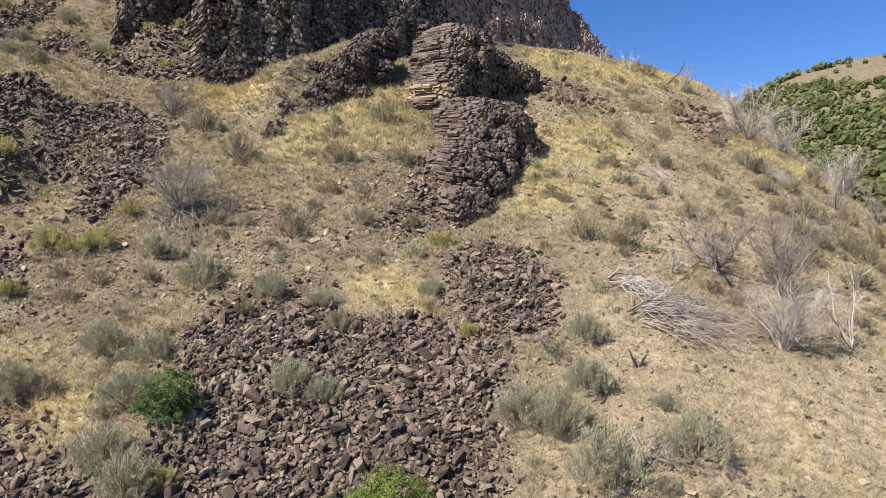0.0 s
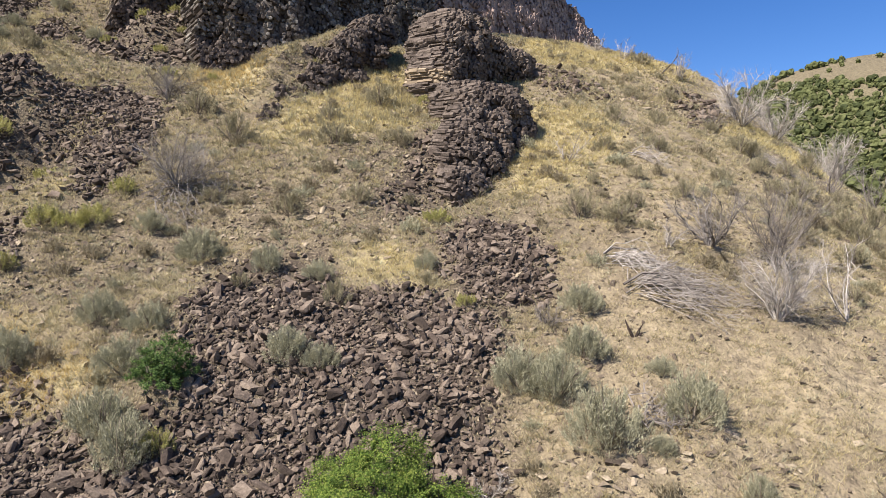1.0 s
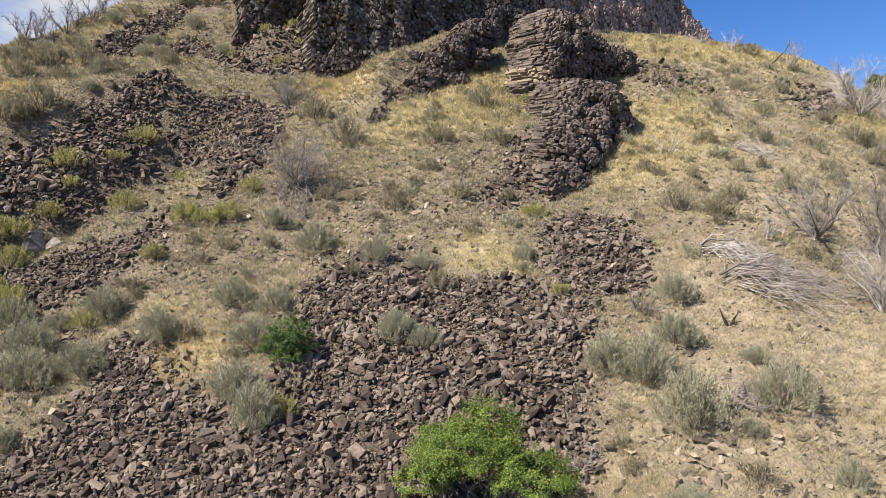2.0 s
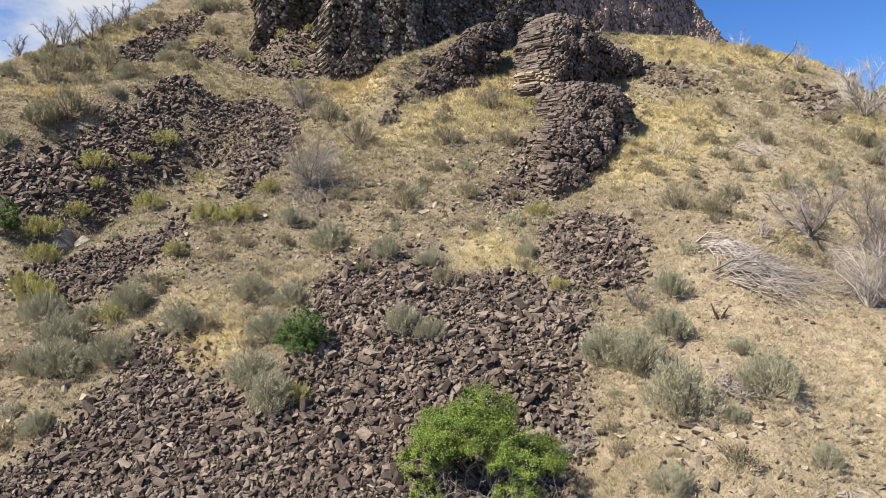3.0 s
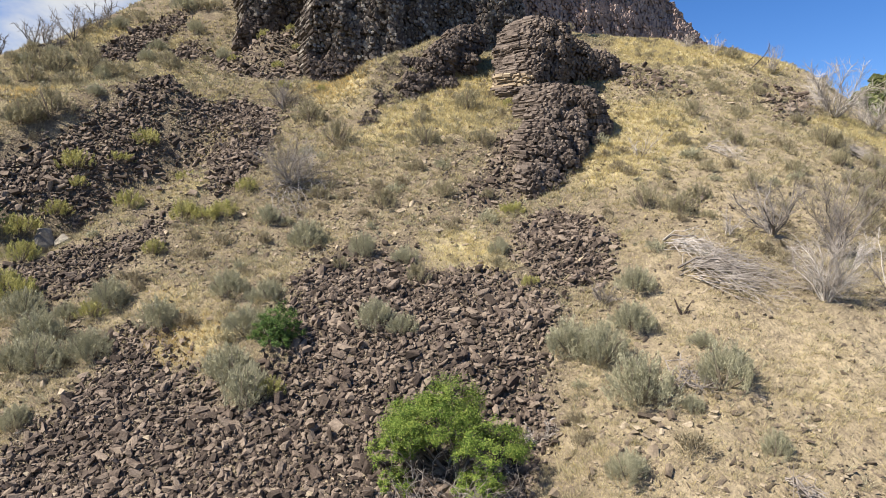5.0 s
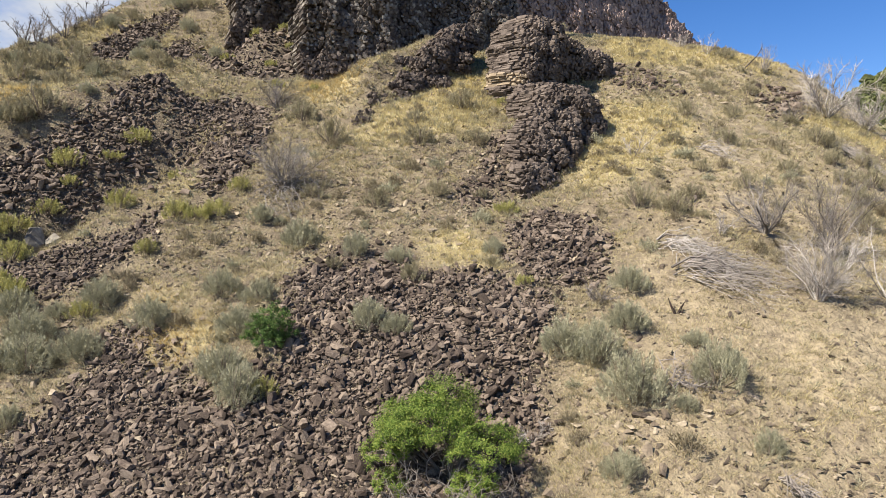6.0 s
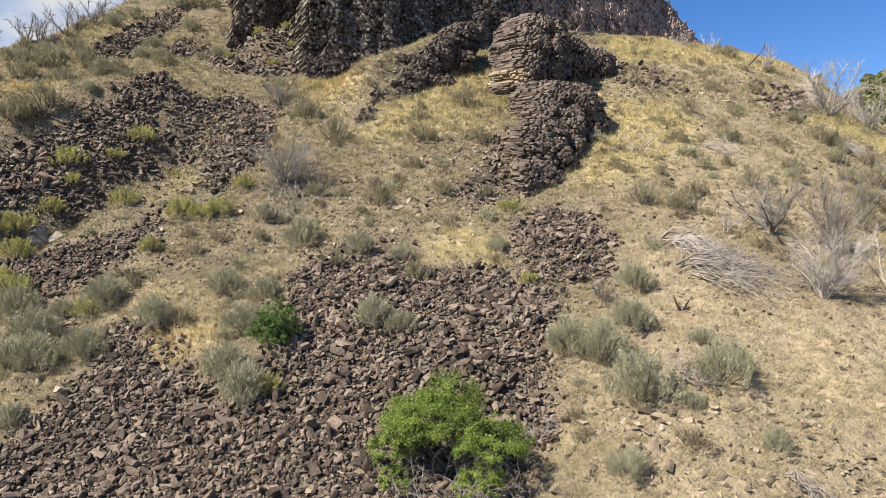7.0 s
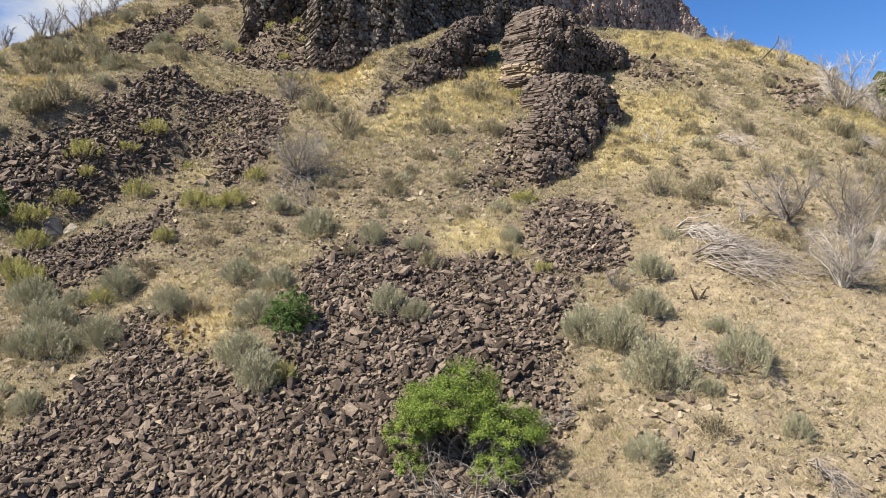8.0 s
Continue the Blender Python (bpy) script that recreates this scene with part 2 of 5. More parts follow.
DARKWOOD = surface("dark_dead_wood", [(0.10, 0.085, 0.075), (0.17, 0.15, 0.135), (0.24, 0.215, 0.20)], 0.5, 14, 0.85, 0.3, "object", 0.3)
GREYWOOD = surface("weathered_dead_wood", [(0.12, 0.105, 0.095), (0.2, 0.18, 0.165), (0.29, 0.266, 0.246)], 0.5, 14, 0.85, 0.3, "object", 0.3)
LICHEN = surface("lichen_grey_rock", [(0.09, 0.08, 0.07), (0.18, 0.162, 0.135), (0.28, 0.255, 0.205)], 0.5, 9, 0.9, 0.5)
CHAR = surface("charred_wood", [(0.02, 0.016, 0.014), (0.06, 0.04, 0.032)], 0.3, 10, 0.9, 0.4)
TWIG = surface("brush_twigs", [(0.13, 0.105, 0.08), (0.24, 0.20, 0.165)], 0.4, 10, 0.9, 0.2)


# ---------------------------------------------------------------- mesh helpers
RNG = np.random.default_rng(7)


def tri_mesh(name, verts, tris, material, smooth=False):
    verts, tris = np.asarray(verts, np.float32), np.asarray(tris, np.int32)
    me = bpy.data.meshes.new(name)
    me.vertices.add(len(verts))
    me.vertices.foreach_set("co", verts.ravel())
    me.loops.add(tris.size)
    me.loops.foreach_set("vertex_index", tris.ravel())
    me.polygons.add(len(tris))
    me.polygons.foreach_set("loop_start", np.arange(0, tris.size, 3, dtype=np.int32))
    me.polygons.foreach_set("loop_total", np.full(len(tris), 3, np.int32))
    me.polygons.foreach_set("use_smooth", np.full(len(tris), smooth))
    me.update(calc_edges=True)
    me.materials.append(material)
    return me


def part(name, mesh, parent, label=""):
    ob = new(name, mesh)
    ob.parent = parent
    return tagged(ob, label)


def ground_z(x, y):
    return float(land(np.array([x]), np.array([y]))[0])


def inside(poly, x, y):
    """Which of the places lie in the outline."""
    hit = np.zeros(np.shape(x), bool)
    for (x0, y0), (x1, y1) in zip(poly, poly[1:] + poly[:1]):
        if y0 != y1:
            hit ^= ((y0 > y) != (y1 > y)) & (x < (x1 - x0) * (y - y0) / (y1 - y0) + x0)
    return hit


def turns(n, tilt=math.pi):
    """n random rotation matrices, tipped over by at most tilt."""
    yaw, tip, way = RNG.uniform(0, 2 * np.pi, n), RNG.uniform(-tilt, tilt, n), RNG.uniform(0, 2 * np.pi, n)
    c, s = np.cos(yaw), np.sin(yaw)
    one, nil = np.ones(n), np.zeros(n)
    rz = np.stack([c, -s, nil, s, c, nil, nil, nil, one], 1).reshape(n, 3, 3)
    ax = np.stack([np.cos(way), np.sin(way), nil], 1)
    k = np.zeros((n, 3, 3))
    k[:, 0, 2], k[:, 1, 2], k[:, 2, 0], k[:, 2, 1] = ax[:, 1], -ax[:, 0], -ax[:, 1], ax[:, 0]
    st, ct = np.sin(tip)[:, None, None], np.cos(tip)[:, None, None]
    return (np.eye(3) + st * k + (1 - ct) * (k @ k)) @ rz


def scatter(name, shapes, at, rot, size, material):
    """One mesh of many copies of a few shapes."""
    kind = RNG.integers(0, len(shapes), len(at))
    vs, fs, base = [], [], 0
    for k, (v, f) in enumerate(shapes):
        pick = np.flatnonzero(kind == k)
        if len(pick):
            w = np.einsum("nij,nvj->nvi", rot[pick], v[None] * size[pick][:, None, :]) + at[pick][:, None, :]
            vs.append(w.reshape(-1, 3))
            fs.append((f[None] + (np.arange(len(pick)) * len(v))[:, None, None]).reshape(-1, 3) + base)
            base += len(pick) * len(v)
    return tri_mesh(name, np.concatenate(vs), np.concatenate(fs), material)


def hull(points):
    bm = bmesh.new()
    for p in points:
        bm.verts.new(p)
    res = bmesh.ops.convex_hull(bm, input=bm.verts[:])
    bmesh.ops.delete(bm, geom=[g for g in set(res["geom_interior"] + res["geom_unused"]) if isinstance(g, bmesh.types.BMVert)], context="VERTS")
    bmesh.ops.triangulate(bm, faces=bm.faces[:])
    bm.verts.index_update()
    v = np.array([x.co[:] for x in bm.verts])
    f = np.array([[x.index for x in y.verts] for y in bm.faces])
    bm.free()
    return v, f


def rock_shapes(n=24):
    """Angular blocks: broken lengths of five- and six-sided basalt columns, with knocked-off corners."""
    out = []
    for k in range(n):
        sides, pts = 4 + k % 3, []
        start, half = RNG.uniform(0, 6.3), RNG.uniform(0.34, 0.52)
        for e in (-1, 1):
            slant = RNG.uniform(-0.45, 0.45, 2)
            shrink = RNG.uniform(0.62, 1.0)
            for s in range(sides):
                a = start + 2 * math.pi * (s + RNG.uniform(-0.3, 0.3)) / sides
                x, y = 0.5 * shrink * math.cos(a), 0.5 * shrink * math.sin(a)
                chip = RNG.uniform(0.7, 1.0)
                pts.append(((e * half + slant[0] * x + slant[1] * y) * chip, x * RNG.uniform(0.75, 1.1), y * RNG.uniform(0.75, 1.1)))
        for _ in range(3):
            pts.append(tuple(RNG.uniform(-0.45, 0.45, 3)))
        out.append(hull(pts))
    return out


ROCKS = rock_shapes()
STONES = [hull(np.random.default_rng(90 + k).normal(0, 0.36, (7, 3))) for k in range(8)]


# ---------------------------------------------------------------- outlines in plan
SCREES = {
    "main": [(-7.9, 22.1), (-5.6, 22.8), (-2.8, 22.2), (-0.7, 22.2), (0.8, 21.1), (2.3, 21.5), (1.9, 19.7), (1.4, 18.6), (1.8, 16.5), (1.4, 15.7), (0.6, 12.0),
             (-15.0, 12.0), (-15.2, 14.4), (-14.3, 15.7), (-13.3, 17.7), (-13.9, 19.0), (-13.5, 19.9), (-11.8, 18.9), (-10.0, 17.3), (-7.9, 16.4), (-6.9, 17.8), (-7.2, 19.5), (-8.1, 20.7)],
    "pile": [(0.2, 25.5), (1.3, 26.8), (2.5, 27.0), (3.7, 25.3), (4.1, 23.5), (3.9, 22.1), (2.3, 21.7), (0.6, 22.2)],
    "west": [(-20.6, 34.4), (-21.4, 31.9), (-22.4, 30.5), (-23.4, 28.9), (-25.1, 27.2), (-28.0, 25.2), (-26.2, 23.3), (-24.4, 24.4), (-23.1, 25.0), (-22.2, 25.6), (-20.6, 26.6), (-20.0, 28.2), (-19.1, 29.9), (-19.1, 31.0), (-19.4, 31.8), (-19.6, 33.2)],
    "upper": [(-19.3, 33.6), (-17.7, 38.0), (-14.8, 36.1), (-13.7, 33.4), (-12.8, 29.2), (-13.0, 28.3), (-13.7, 27.0), (-14.5, 27.2), (-15.1, 29.0), (-17.1, 31.5), (-18.6, 30.7), (-19.2, 30.9), (-18.2, 32.4), (-19.0, 32.3)],
    "gully": [(-16.9, 26.2), (-16.2, 24.4), (-17.2, 23.6), (-19.2, 23.3), (-19.9, 22.4), (-21.5, 21.8), (-21.2, 21.3), (-18.4, 21.3), (-16.8, 20.8), (-15.8, 22.4), (-14.8, 24.1), (-15.7, 25.6)],
    "chute": [(-24.6, 46.3), (-22.0, 46.4), (-18.8, 46.4), (-17.4, 45.9), (-16.2, 44.4), (-14.8, 42.3), (-16.2, 40.0), (-20.8, 41.8), (-23.6, 43.9)],
    "skyline": [(-28.2, 50.7), (-28.1, 49.5), (-28.0, 45.8), (-27.7, 42.7), (-28.7, 40.5), (-30.8, 41.0), (-30.8, 42.7), (-30.6, 46.1), (-30.1, 49.4)],
    "saddle": [(-26.7, 45.6), (-25.9, 47.8), (-24.5, 45.5), (-24.0, 42.8), (-25.6, 43.4)],
    "foot": [(-0.8, 33.1), (0.4, 32.5), (0.7, 29.1), (-1.3, 27.2), (-2.5, 27.1), (-2.2, 28.6), (-1.3, 30.8)],
    "edge": [(-7.7, 22.1), (-8.0, 24.4), (-4.7, 25.1), (-3.0, 23.7), (-2.8, 22.2), (-5.6, 22.8)],
    "track": [(2.2, 16.3), (4.7, 15.7), (5.3, 15.5), (4.6, 13.8), (3.7, 14.4), (2.0, 15.3)],
    "shelf": [(-23, 36.5), (-19, 38), (-14.5, 37.5), (-12.0, 31), (-12.6, 26.5), (-16, 26), (-18.5, 29), (-20.5, 33)],
    "midslope": [(-8, 25), (-9, 30), (-5, 33), (0, 31.5), (-1, 26.5), (-4, 25)],
    "ledge": [(6.2, 47.0), (8.7, 45.6), (11.0, 43.9), (10.0, 40.5), (7.5, 40.0), (5.8, 42.4)],
    "brow": [(17.5, 47.5), (20.7, 49.0), (18.9, 43.7), (15.4, 39.5), (15.7, 43.0)],
    "terrace": [(10.8, 43.7), (17.5, 47.5), (15.6, 42.3), (10.0, 40.5)],
    "bench": [(-16, 21.5), (-14.5, 26), (-8.5, 26), (-7.5, 22.5), (-11, 20.3)],
    "corner": [(-22, 14.5), (-21, 20), (-15.5, 20), (-14, 15)],
    "apron": [(3.0, 13.0), (3.0, 21.5), (6.0, 24.5), (9.0, 20), (8.5, 13)],
    "knoll": [(6.8, 28.5), (9.5, 28.2), (8.7, 26.3), (6.2, 27.6)],
}
SUNK = ("track", "bench", "corner", "apron", "midslope", "terrace")
LIGHT = ("shelf", "midslope", "ledge", "brow", "terrace", "knoll", "track", "bench", "corner", "apron")
MEADOWS = {
    "hollow": [(-15.0, 39.5), (-10.6, 42.2), (-9.4, 40.0), (-9.6, 35.3), (-12.1, 36.6), (-14.3, 38.2)],
    "chimney": [(-3.2, 47.0), (-1.2, 47.0), (-1.6, 40.8), (-0.4, 37.1), (-1.5, 33.2), (-6.1, 31.5), (-9.1, 33.7), (-5.8, 38.7), (-3.9, 42.3)],
    "crest": [(6.1, 62.5), (13.7, 63), (25, 66), (20.8, 52.4), (19.2, 49.9), (7.3, 46.5)],
    "shoulder": [(4.9, 37.5), (9.7, 39.2), (10.5, 35.4), (5.1, 28.2), (2.6, 29.0)],
    "pocket": [(-14.4, 21.2), (-13.0, 21.6), (-11.4, 21.0), (-12.0, 20.6), (-13.4, 20.5)],
    "strip": [(-3.7, 25.1), (-2.4, 25.9), (-0.3, 24.4), (0.0, 21.9), (-2.9, 22.7)],
    "west_bank": [(-27.6, 28.0), (-26.1, 28.4), (-24.8, 29.7), (-24.3, 30.8), (-26.0, 33.0), (-28.8, 33.5), (-27.6, 29.8)],
    "west_brow": [(-32.0, 41.8), (-31.2, 44.2), (-31.4, 47.5), (-32.8, 47.0), (-33.2, 44.0)],
    "nook": [(-21.5, 36.2), (-19.6, 36.6), (-18.8, 35.2), (-21.0, 34.8)],
    "gap": [(-19.5, 28.0), (-18.2, 29.3), (-17.4, 28.3), (-18.8, 27.2)],
    "lip": [(-16.6, 27.3), (-15.0, 28.2), (-14.6, 27.2), (-16.0, 26.4)],
    "stair": [(-17.6, 33.0), (-15.6, 33.2), (-15.2, 31.8), (-17.2, 31.6)],
    "foot_bank": [(-13.4, 20.0), (-10.7, 19.7), (-9.1, 18.7), (-9.6, 18.3), (-10.8, 17.9), (-12.2, 18.3)],
    "west_hollow": [(-27.4, 28.6), (-29.2, 34.6), (-24.6, 29.9), (-25.5, 28.6), (-26.8, 27.9)],
    "spur": [(17.5, 41.5), (22, 47), (26, 45), (23.5, 40)],
}


def soft_mask(polys, x, y, blur=0.5):
    """Share of jittered places round (x, y) that lie in any of the outlines."""
    total = np.zeros(np.shape(x))
    for dx, dy in ((0, 0), (1, 0.3), (-1, -0.3), (0.3, 1), (-0.3, -1), (0.7, -0.7), (-0.7, 0.7)):
        wob = 0.35 * vnoise(x * 1.3, y * 1.3, 11)
        hit = np.zeros(np.shape(x), bool)
        for p in polys:
            hit |= inside(p, x + blur * dx + wob, y + blur * dy + wob)
        total += hit
    return total / 7


# ---------------------------------------------------------------- the ground, one sheet to the horizon
def spaced(*stretches):
    return np.unique(np.concatenate([np.arange(a, b, s) for a, b, s in stretches]).round(3))


gx = spaced((-1500, -200, 130), (-200, -60, 14), (-60, -36, 1.5), (-36, 28.2, 0.3), (28.2, 60, 1.6), (60, 300, 6), (300, 1600, 130))
gy = spaced((-900, -60, 120), (-60, 8, 4), (8, 60, 0.3), (60, 86, 0.8), (86, 160, 6), (160, 330, 6), (330, 1700, 137))
GX, GY = np.meshgrid(gx, gy)
nx, ny = len(gx), len(gy)
GZ = land(GX, GY)
cell = (np.arange(ny - 1)[:, None] * nx + np.arange(nx - 1)[None]).ravel()
quads = np.stack([cell, cell + 1, cell + nx + 1, cell, cell + nx + 1, cell + nx], 1).reshape(-1, 3)
ground = new("ground", tri_mesh("ground", np.stack([GX, GY, GZ], -1).reshape(-1, 3), quads, SOIL, smooth=True))
tagged(ground, "dry tan hillside soil with gravel and straw", "ground", kind="structure")
near = (np.abs(GX + 4) < 36) & (GY > 6) & (GY < 90)
for key, polys in (("rocky", SCREES), ("straw", MEADOWS)):
    mask = np.zeros(GX.shape)
    mask[near] = soft_mask([p for k, p in polys.items() if k not in LIGHT], GX[near], GY[near])
    if key == "straw":
        mask = np.where(GY > 150, 0.0, mask)
    ground.data.attributes.new(key, "FLOAT", "POINT").data.foreach_set("value", mask.ravel().astype(np.float32))
ochre = np.zeros(GX.shape)
ochre[near] = soft_mask([[(3, 10), (2.5, 17), (4.5, 23), (4.5, 29), (7, 41), (12, 52), (20, 58), (29, 50), (29, 10)]], GX[near], GY[near], 1.5) * np.clip(0.75 + 0.5 * vnoise(GX[near] / 3, GY[near] / 3, 66), 0, 1)
ground.data.attributes.new("ochre", "FLOAT", "POINT").data.foreach_set("value", ochre.ravel().astype(np.float32))
wooded = np.where((GY > 110) | (GX > 60), np.clip((66 - GZ) / 14 + 0.5 * vnoise(GX / 20, GY / 20, 8), 0.3, 1), 0)
ground.data.attributes.new("woods", "FLOAT", "POINT").data.foreach_set("value", wooded.ravel().astype(np.float32))


# ---------------------------------------------------------------- columnar basalt
def column_shapes(n=12):
    """Column of unit length and radius along z, five-sided, with a broken, slanted end."""
    out = []
    for _ in range(n):
        a = np.sort((np.arange(5) + RNG.uniform(-0.3, 0.3, 5)) * np.pi * 0.4)
        r = RNG.uniform(0.8, 1.18, 5)
        x, y = r * np.cos(a), r * np.sin(a)
        sl = RNG.uniform(-0.05, 0.05, 2)
        lift = sl[0] * x + sl[1] * y + RNG.uniform(-0.015, 0.015, 5)
        v = np.concatenate([np.stack([x, y, 0 * x], 1), np.stack([x * 0.99, y * 0.99, 0.98 + lift], 1), [[RNG.uniform(-0.3, 0.3), RNG.uniform(-0.3, 0.3), 0.985]]])
        f = []
        for k in range(5):
            j = (k + 1) % 5
            f += [(k, j, 5 + j), (k, 5 + j, 5 + k), (5 + k, 5 + j, 10)]
        out.append((v, np.array(f)))
    return out


COLUMNS = column_shapes()
COLUMN_MESHES = [tri_mesh("column", v, f, COLUMN_ONE) for v, f in COLUMNS]
COLUMN_PALE_MESHES = [tri_mesh("column", v, f, COLUMN_PALE) for v, f in COLUMNS[:3]]


def broken(starts, ends, radius, lengths, bare, slip=0.4):
    """Cut long columns into shorter lengths that are a little out of line; those not bare show their ends alone."""
    ss, ee, rr, own = [], [], [], []
    for k in range(len(starts)):
        if not bare[k]:
            cut = ends[k] + (starts[k] - ends[k]) * min(1, 1.2 / np.linalg.norm(starts[k] - ends[k]))
            ss.append(cut), ee.append(ends[k] + RNG.normal(0, 0.12, 3) * radius[k]), rr.append(radius[k]), own.append(k)
            continue
        d = ends[k] - starts[k]
        total = np.linalg.norm(d)
        cuts = [1.0]
        while cuts[-1] > 0:
            cuts.append(max(0.0, cuts[-1] - lengths * RNG.uniform(0.5, 1.5) / total))
        for hi_, lo_ in zip(cuts, cuts[1:]):
            if hi_ < 1 and RNG.uniform() < 0.06:
                continue
            off = RNG.normal(0, slip, 3) * radius[k] * (hi_ < 1)
            ss.append(starts[k] + d * max(0, lo_ - 0.02) + off)
            ee.append(starts[k] + d * hi_ + off + RNG.normal(0, 0.12, 3) * radius[k])
            rr.append(radius[k] * RNG.uniform(0.75, 1.12))
            own.append(k)
    return np.array(ss), np.array(ee), np.array(rr), np.array(own)


def columns_at(thing, starts, ends, radius, loose, material, pale=None):
    """Columns from starts to ends; those marked loose are pieces of their own, the rest one joined part."""
    d = ends - starts
    length = np.linalg.norm(d, axis=1)
    z = d / length[:, None]
    x = np.cross(z, np.tile([0.13, 0.2, 0.97], (len(z), 1)))
    x /= np.linalg.norm(x, axis=1)[:, None]
    rot = np.stack([x, np.cross(z, x), z], 2)
    spin = RNG.uniform(0, 2 * np.pi, len(z))
    cs, sn = np.cos(spin), np.sin(spin)
    rz = np.zeros((len(z), 3, 3))
    rz[:, 0, 0], rz[:, 0, 1], rz[:, 1, 0], rz[:, 1, 1], rz[:, 2, 2] = cs, -sn, sn, cs, 1
    rot = rot @ rz
    size = np.stack([radius, radius, length], 1)
    rest = ~loose
    if rest.any():
        tagged(part("column_mass", scatter("column_mass", COLUMNS, starts[rest], rot[rest], size[rest], material), thing), kind="stuff")
    for k in np.flatnonzero(loose):
        meshes = COLUMN_PALE_MESHES if pale is not None and pale[k] else COLUMN_MESHES
        ob = part("column", meshes[k % len(meshes)], thing)
        m = Matrix(rot[k].tolist()).to_4x4() @ Matrix.Diagonal((*[float(v) for v in size[k]], 1))
        m.translation = Vector(starts[k].tolist())
        ob.matrix_basis = m


def ridge(blobs, steps=3):
    """Blobs in between, so that a row of them runs on as one rib."""
    out = [blobs[0]]
    for p, q in zip(blobs, blobs[1:]):
        out += [tuple(a + (b - a) * s / steps + (RNG.normal(0, 0.12) if k < 3 else 0) for k, (a, b) in enumerate(zip(p, q))) for s in range(1, steps + 1)]
    return out


def crevice(u, w, size, seed):
    """Depth of the winding cracks that part a rock face into blocks."""
    u, w = u + 0.3 * vnoise(u / 0.7, w / 0.7, seed + 2), w + 0.3 * vnoise(u / 0.7, w / 0.7, seed + 3)
    a, b = np.abs(vnoise(u / size, w / (1.5 * size), seed)), np.abs(vnoise(u / (0.45 * size), w / (0.6 * size), seed + 1))
    return 0.55 * np.maximum(0, 1 - a / 0.22) + 0.22 * np.maximum(0, 1 - b / 0.25)


def outcrop(label, blobs, pitch, lie, most=300, band=None):
    """A knob of lying basalt columns; blobs: centre x, y, z and half sizes across, along the columns and up; lie: the way they point."""
    axis = np.array(lie) / np.linalg.norm(lie)
    u = np.cross([0, 0, 1.0], axis)
    u /= np.linalg.norm(u)
    w = np.cross(axis, u)
    blobs = np.array(blobs)
    cu, ca, cw = blobs[:, :3] @ u, blobs[:, :3] @ axis, blobs[:, :3] @ w
    us = np.arange((cu - blobs[:, 3]).min(), (cu + blobs[:, 3]).max(), pitch)
    ws = np.arange((cw - blobs[:, 5]).min(), (cw + blobs[:, 5]).max(), pitch * 0.87)
    U, W = np.meshgrid(us, ws)
    U = U + pitch * 0.5 * (np.arange(len(ws)) % 2)[:, None]
    U, W = (U + RNG.uniform(-0.16, 0.16, U.shape) * pitch).ravel(), (W + RNG.uniform(-0.16, 0.16, U.shape) * pitch).ravel()
    lo, hi, deep = np.full(U.shape, 1e9), np.full(U.shape, -1e9), np.zeros(U.shape)
    ledge = 0.16 * vnoise(W / 0.42, 0 * W, 24) + 0.05 * vnoise(W / 0.17, 0 * W, 25)
    for b, bu, ba, bw in zip(blobs, cu, ca, cw):
        q = 1 - np.abs((U - bu + ledge) / b[3]) ** np.where(U < bu, 3.6, 3.0) - np.abs((W - bw) / b[5]) ** 2.8
        deep = np.maximum(deep, q)
        half = np.where(q > 0, b[4] * np.maximum(q, 0) ** (1 / 2.3), 0)
        lo, hi = np.where(q > 0, np.minimum(lo, ba - half), lo), np.where(q > 0, np.maximum(hi, ba + half), hi)
    keep = hi > lo + 0.3
    U, W, lo, hi, bare = U[keep], W[keep], lo[keep], hi[keep], deep[keep] < 0.62
    hi = hi + RNG.normal(0, 0.035, len(hi)) - RNG.uniform(0.08, 0.25, len(hi)) * (RNG.uniform(0, 1, len(hi)) < 0.12) + 0.26 * vnoise(U / 0.9, W / 1.3, 21) - crevice(U, W, 0.85, 21)
    lo = lo - RNG.uniform(0, 0.4, len(lo))
    ends = U[:, None] * u + W[:, None] * w + hi[:, None] * axis
    starts = U[:, None] * u + W[:, None] * w + lo[:, None] * axis
    up = ends[:, 2] - land(ends[:, 0], ends[:, 1]) > -0.35
    starts, ends, bare = starts[up], ends[up], bare[up]
    order = np.argsort(-(ends @ (axis + 0.3 * w)))
    loose = np.zeros(len(ends), bool)
    loose[order[:most]] = True
    pale = None
    if band is not None:
        pale = (np.abs(ends @ w - np.array(band) @ w) < 0.36 + 0.16 * vnoise(ends[:, 1] * 2, ends[:, 0] * 2, 22)) & (ends @ u < np.array(band) @ u + 0.1)
        loose |= pale
    thing = tagged(new("basalt_outcrop"), label, "rock outcrop")
    starts, ends, radius, own = broken(starts, ends, pitch * RNG.uniform(0.6, 0.76, len(ends)), 1.0, bare, 0.09)
    loose = loose[own] & np.append(True, own[1:] != own[:-1])
    if pale is not None:
        pale = pale[own]
        loose |= pale
    columns_at(thing, starts, ends, radius, loose, COLUMN, pale)
    return thing


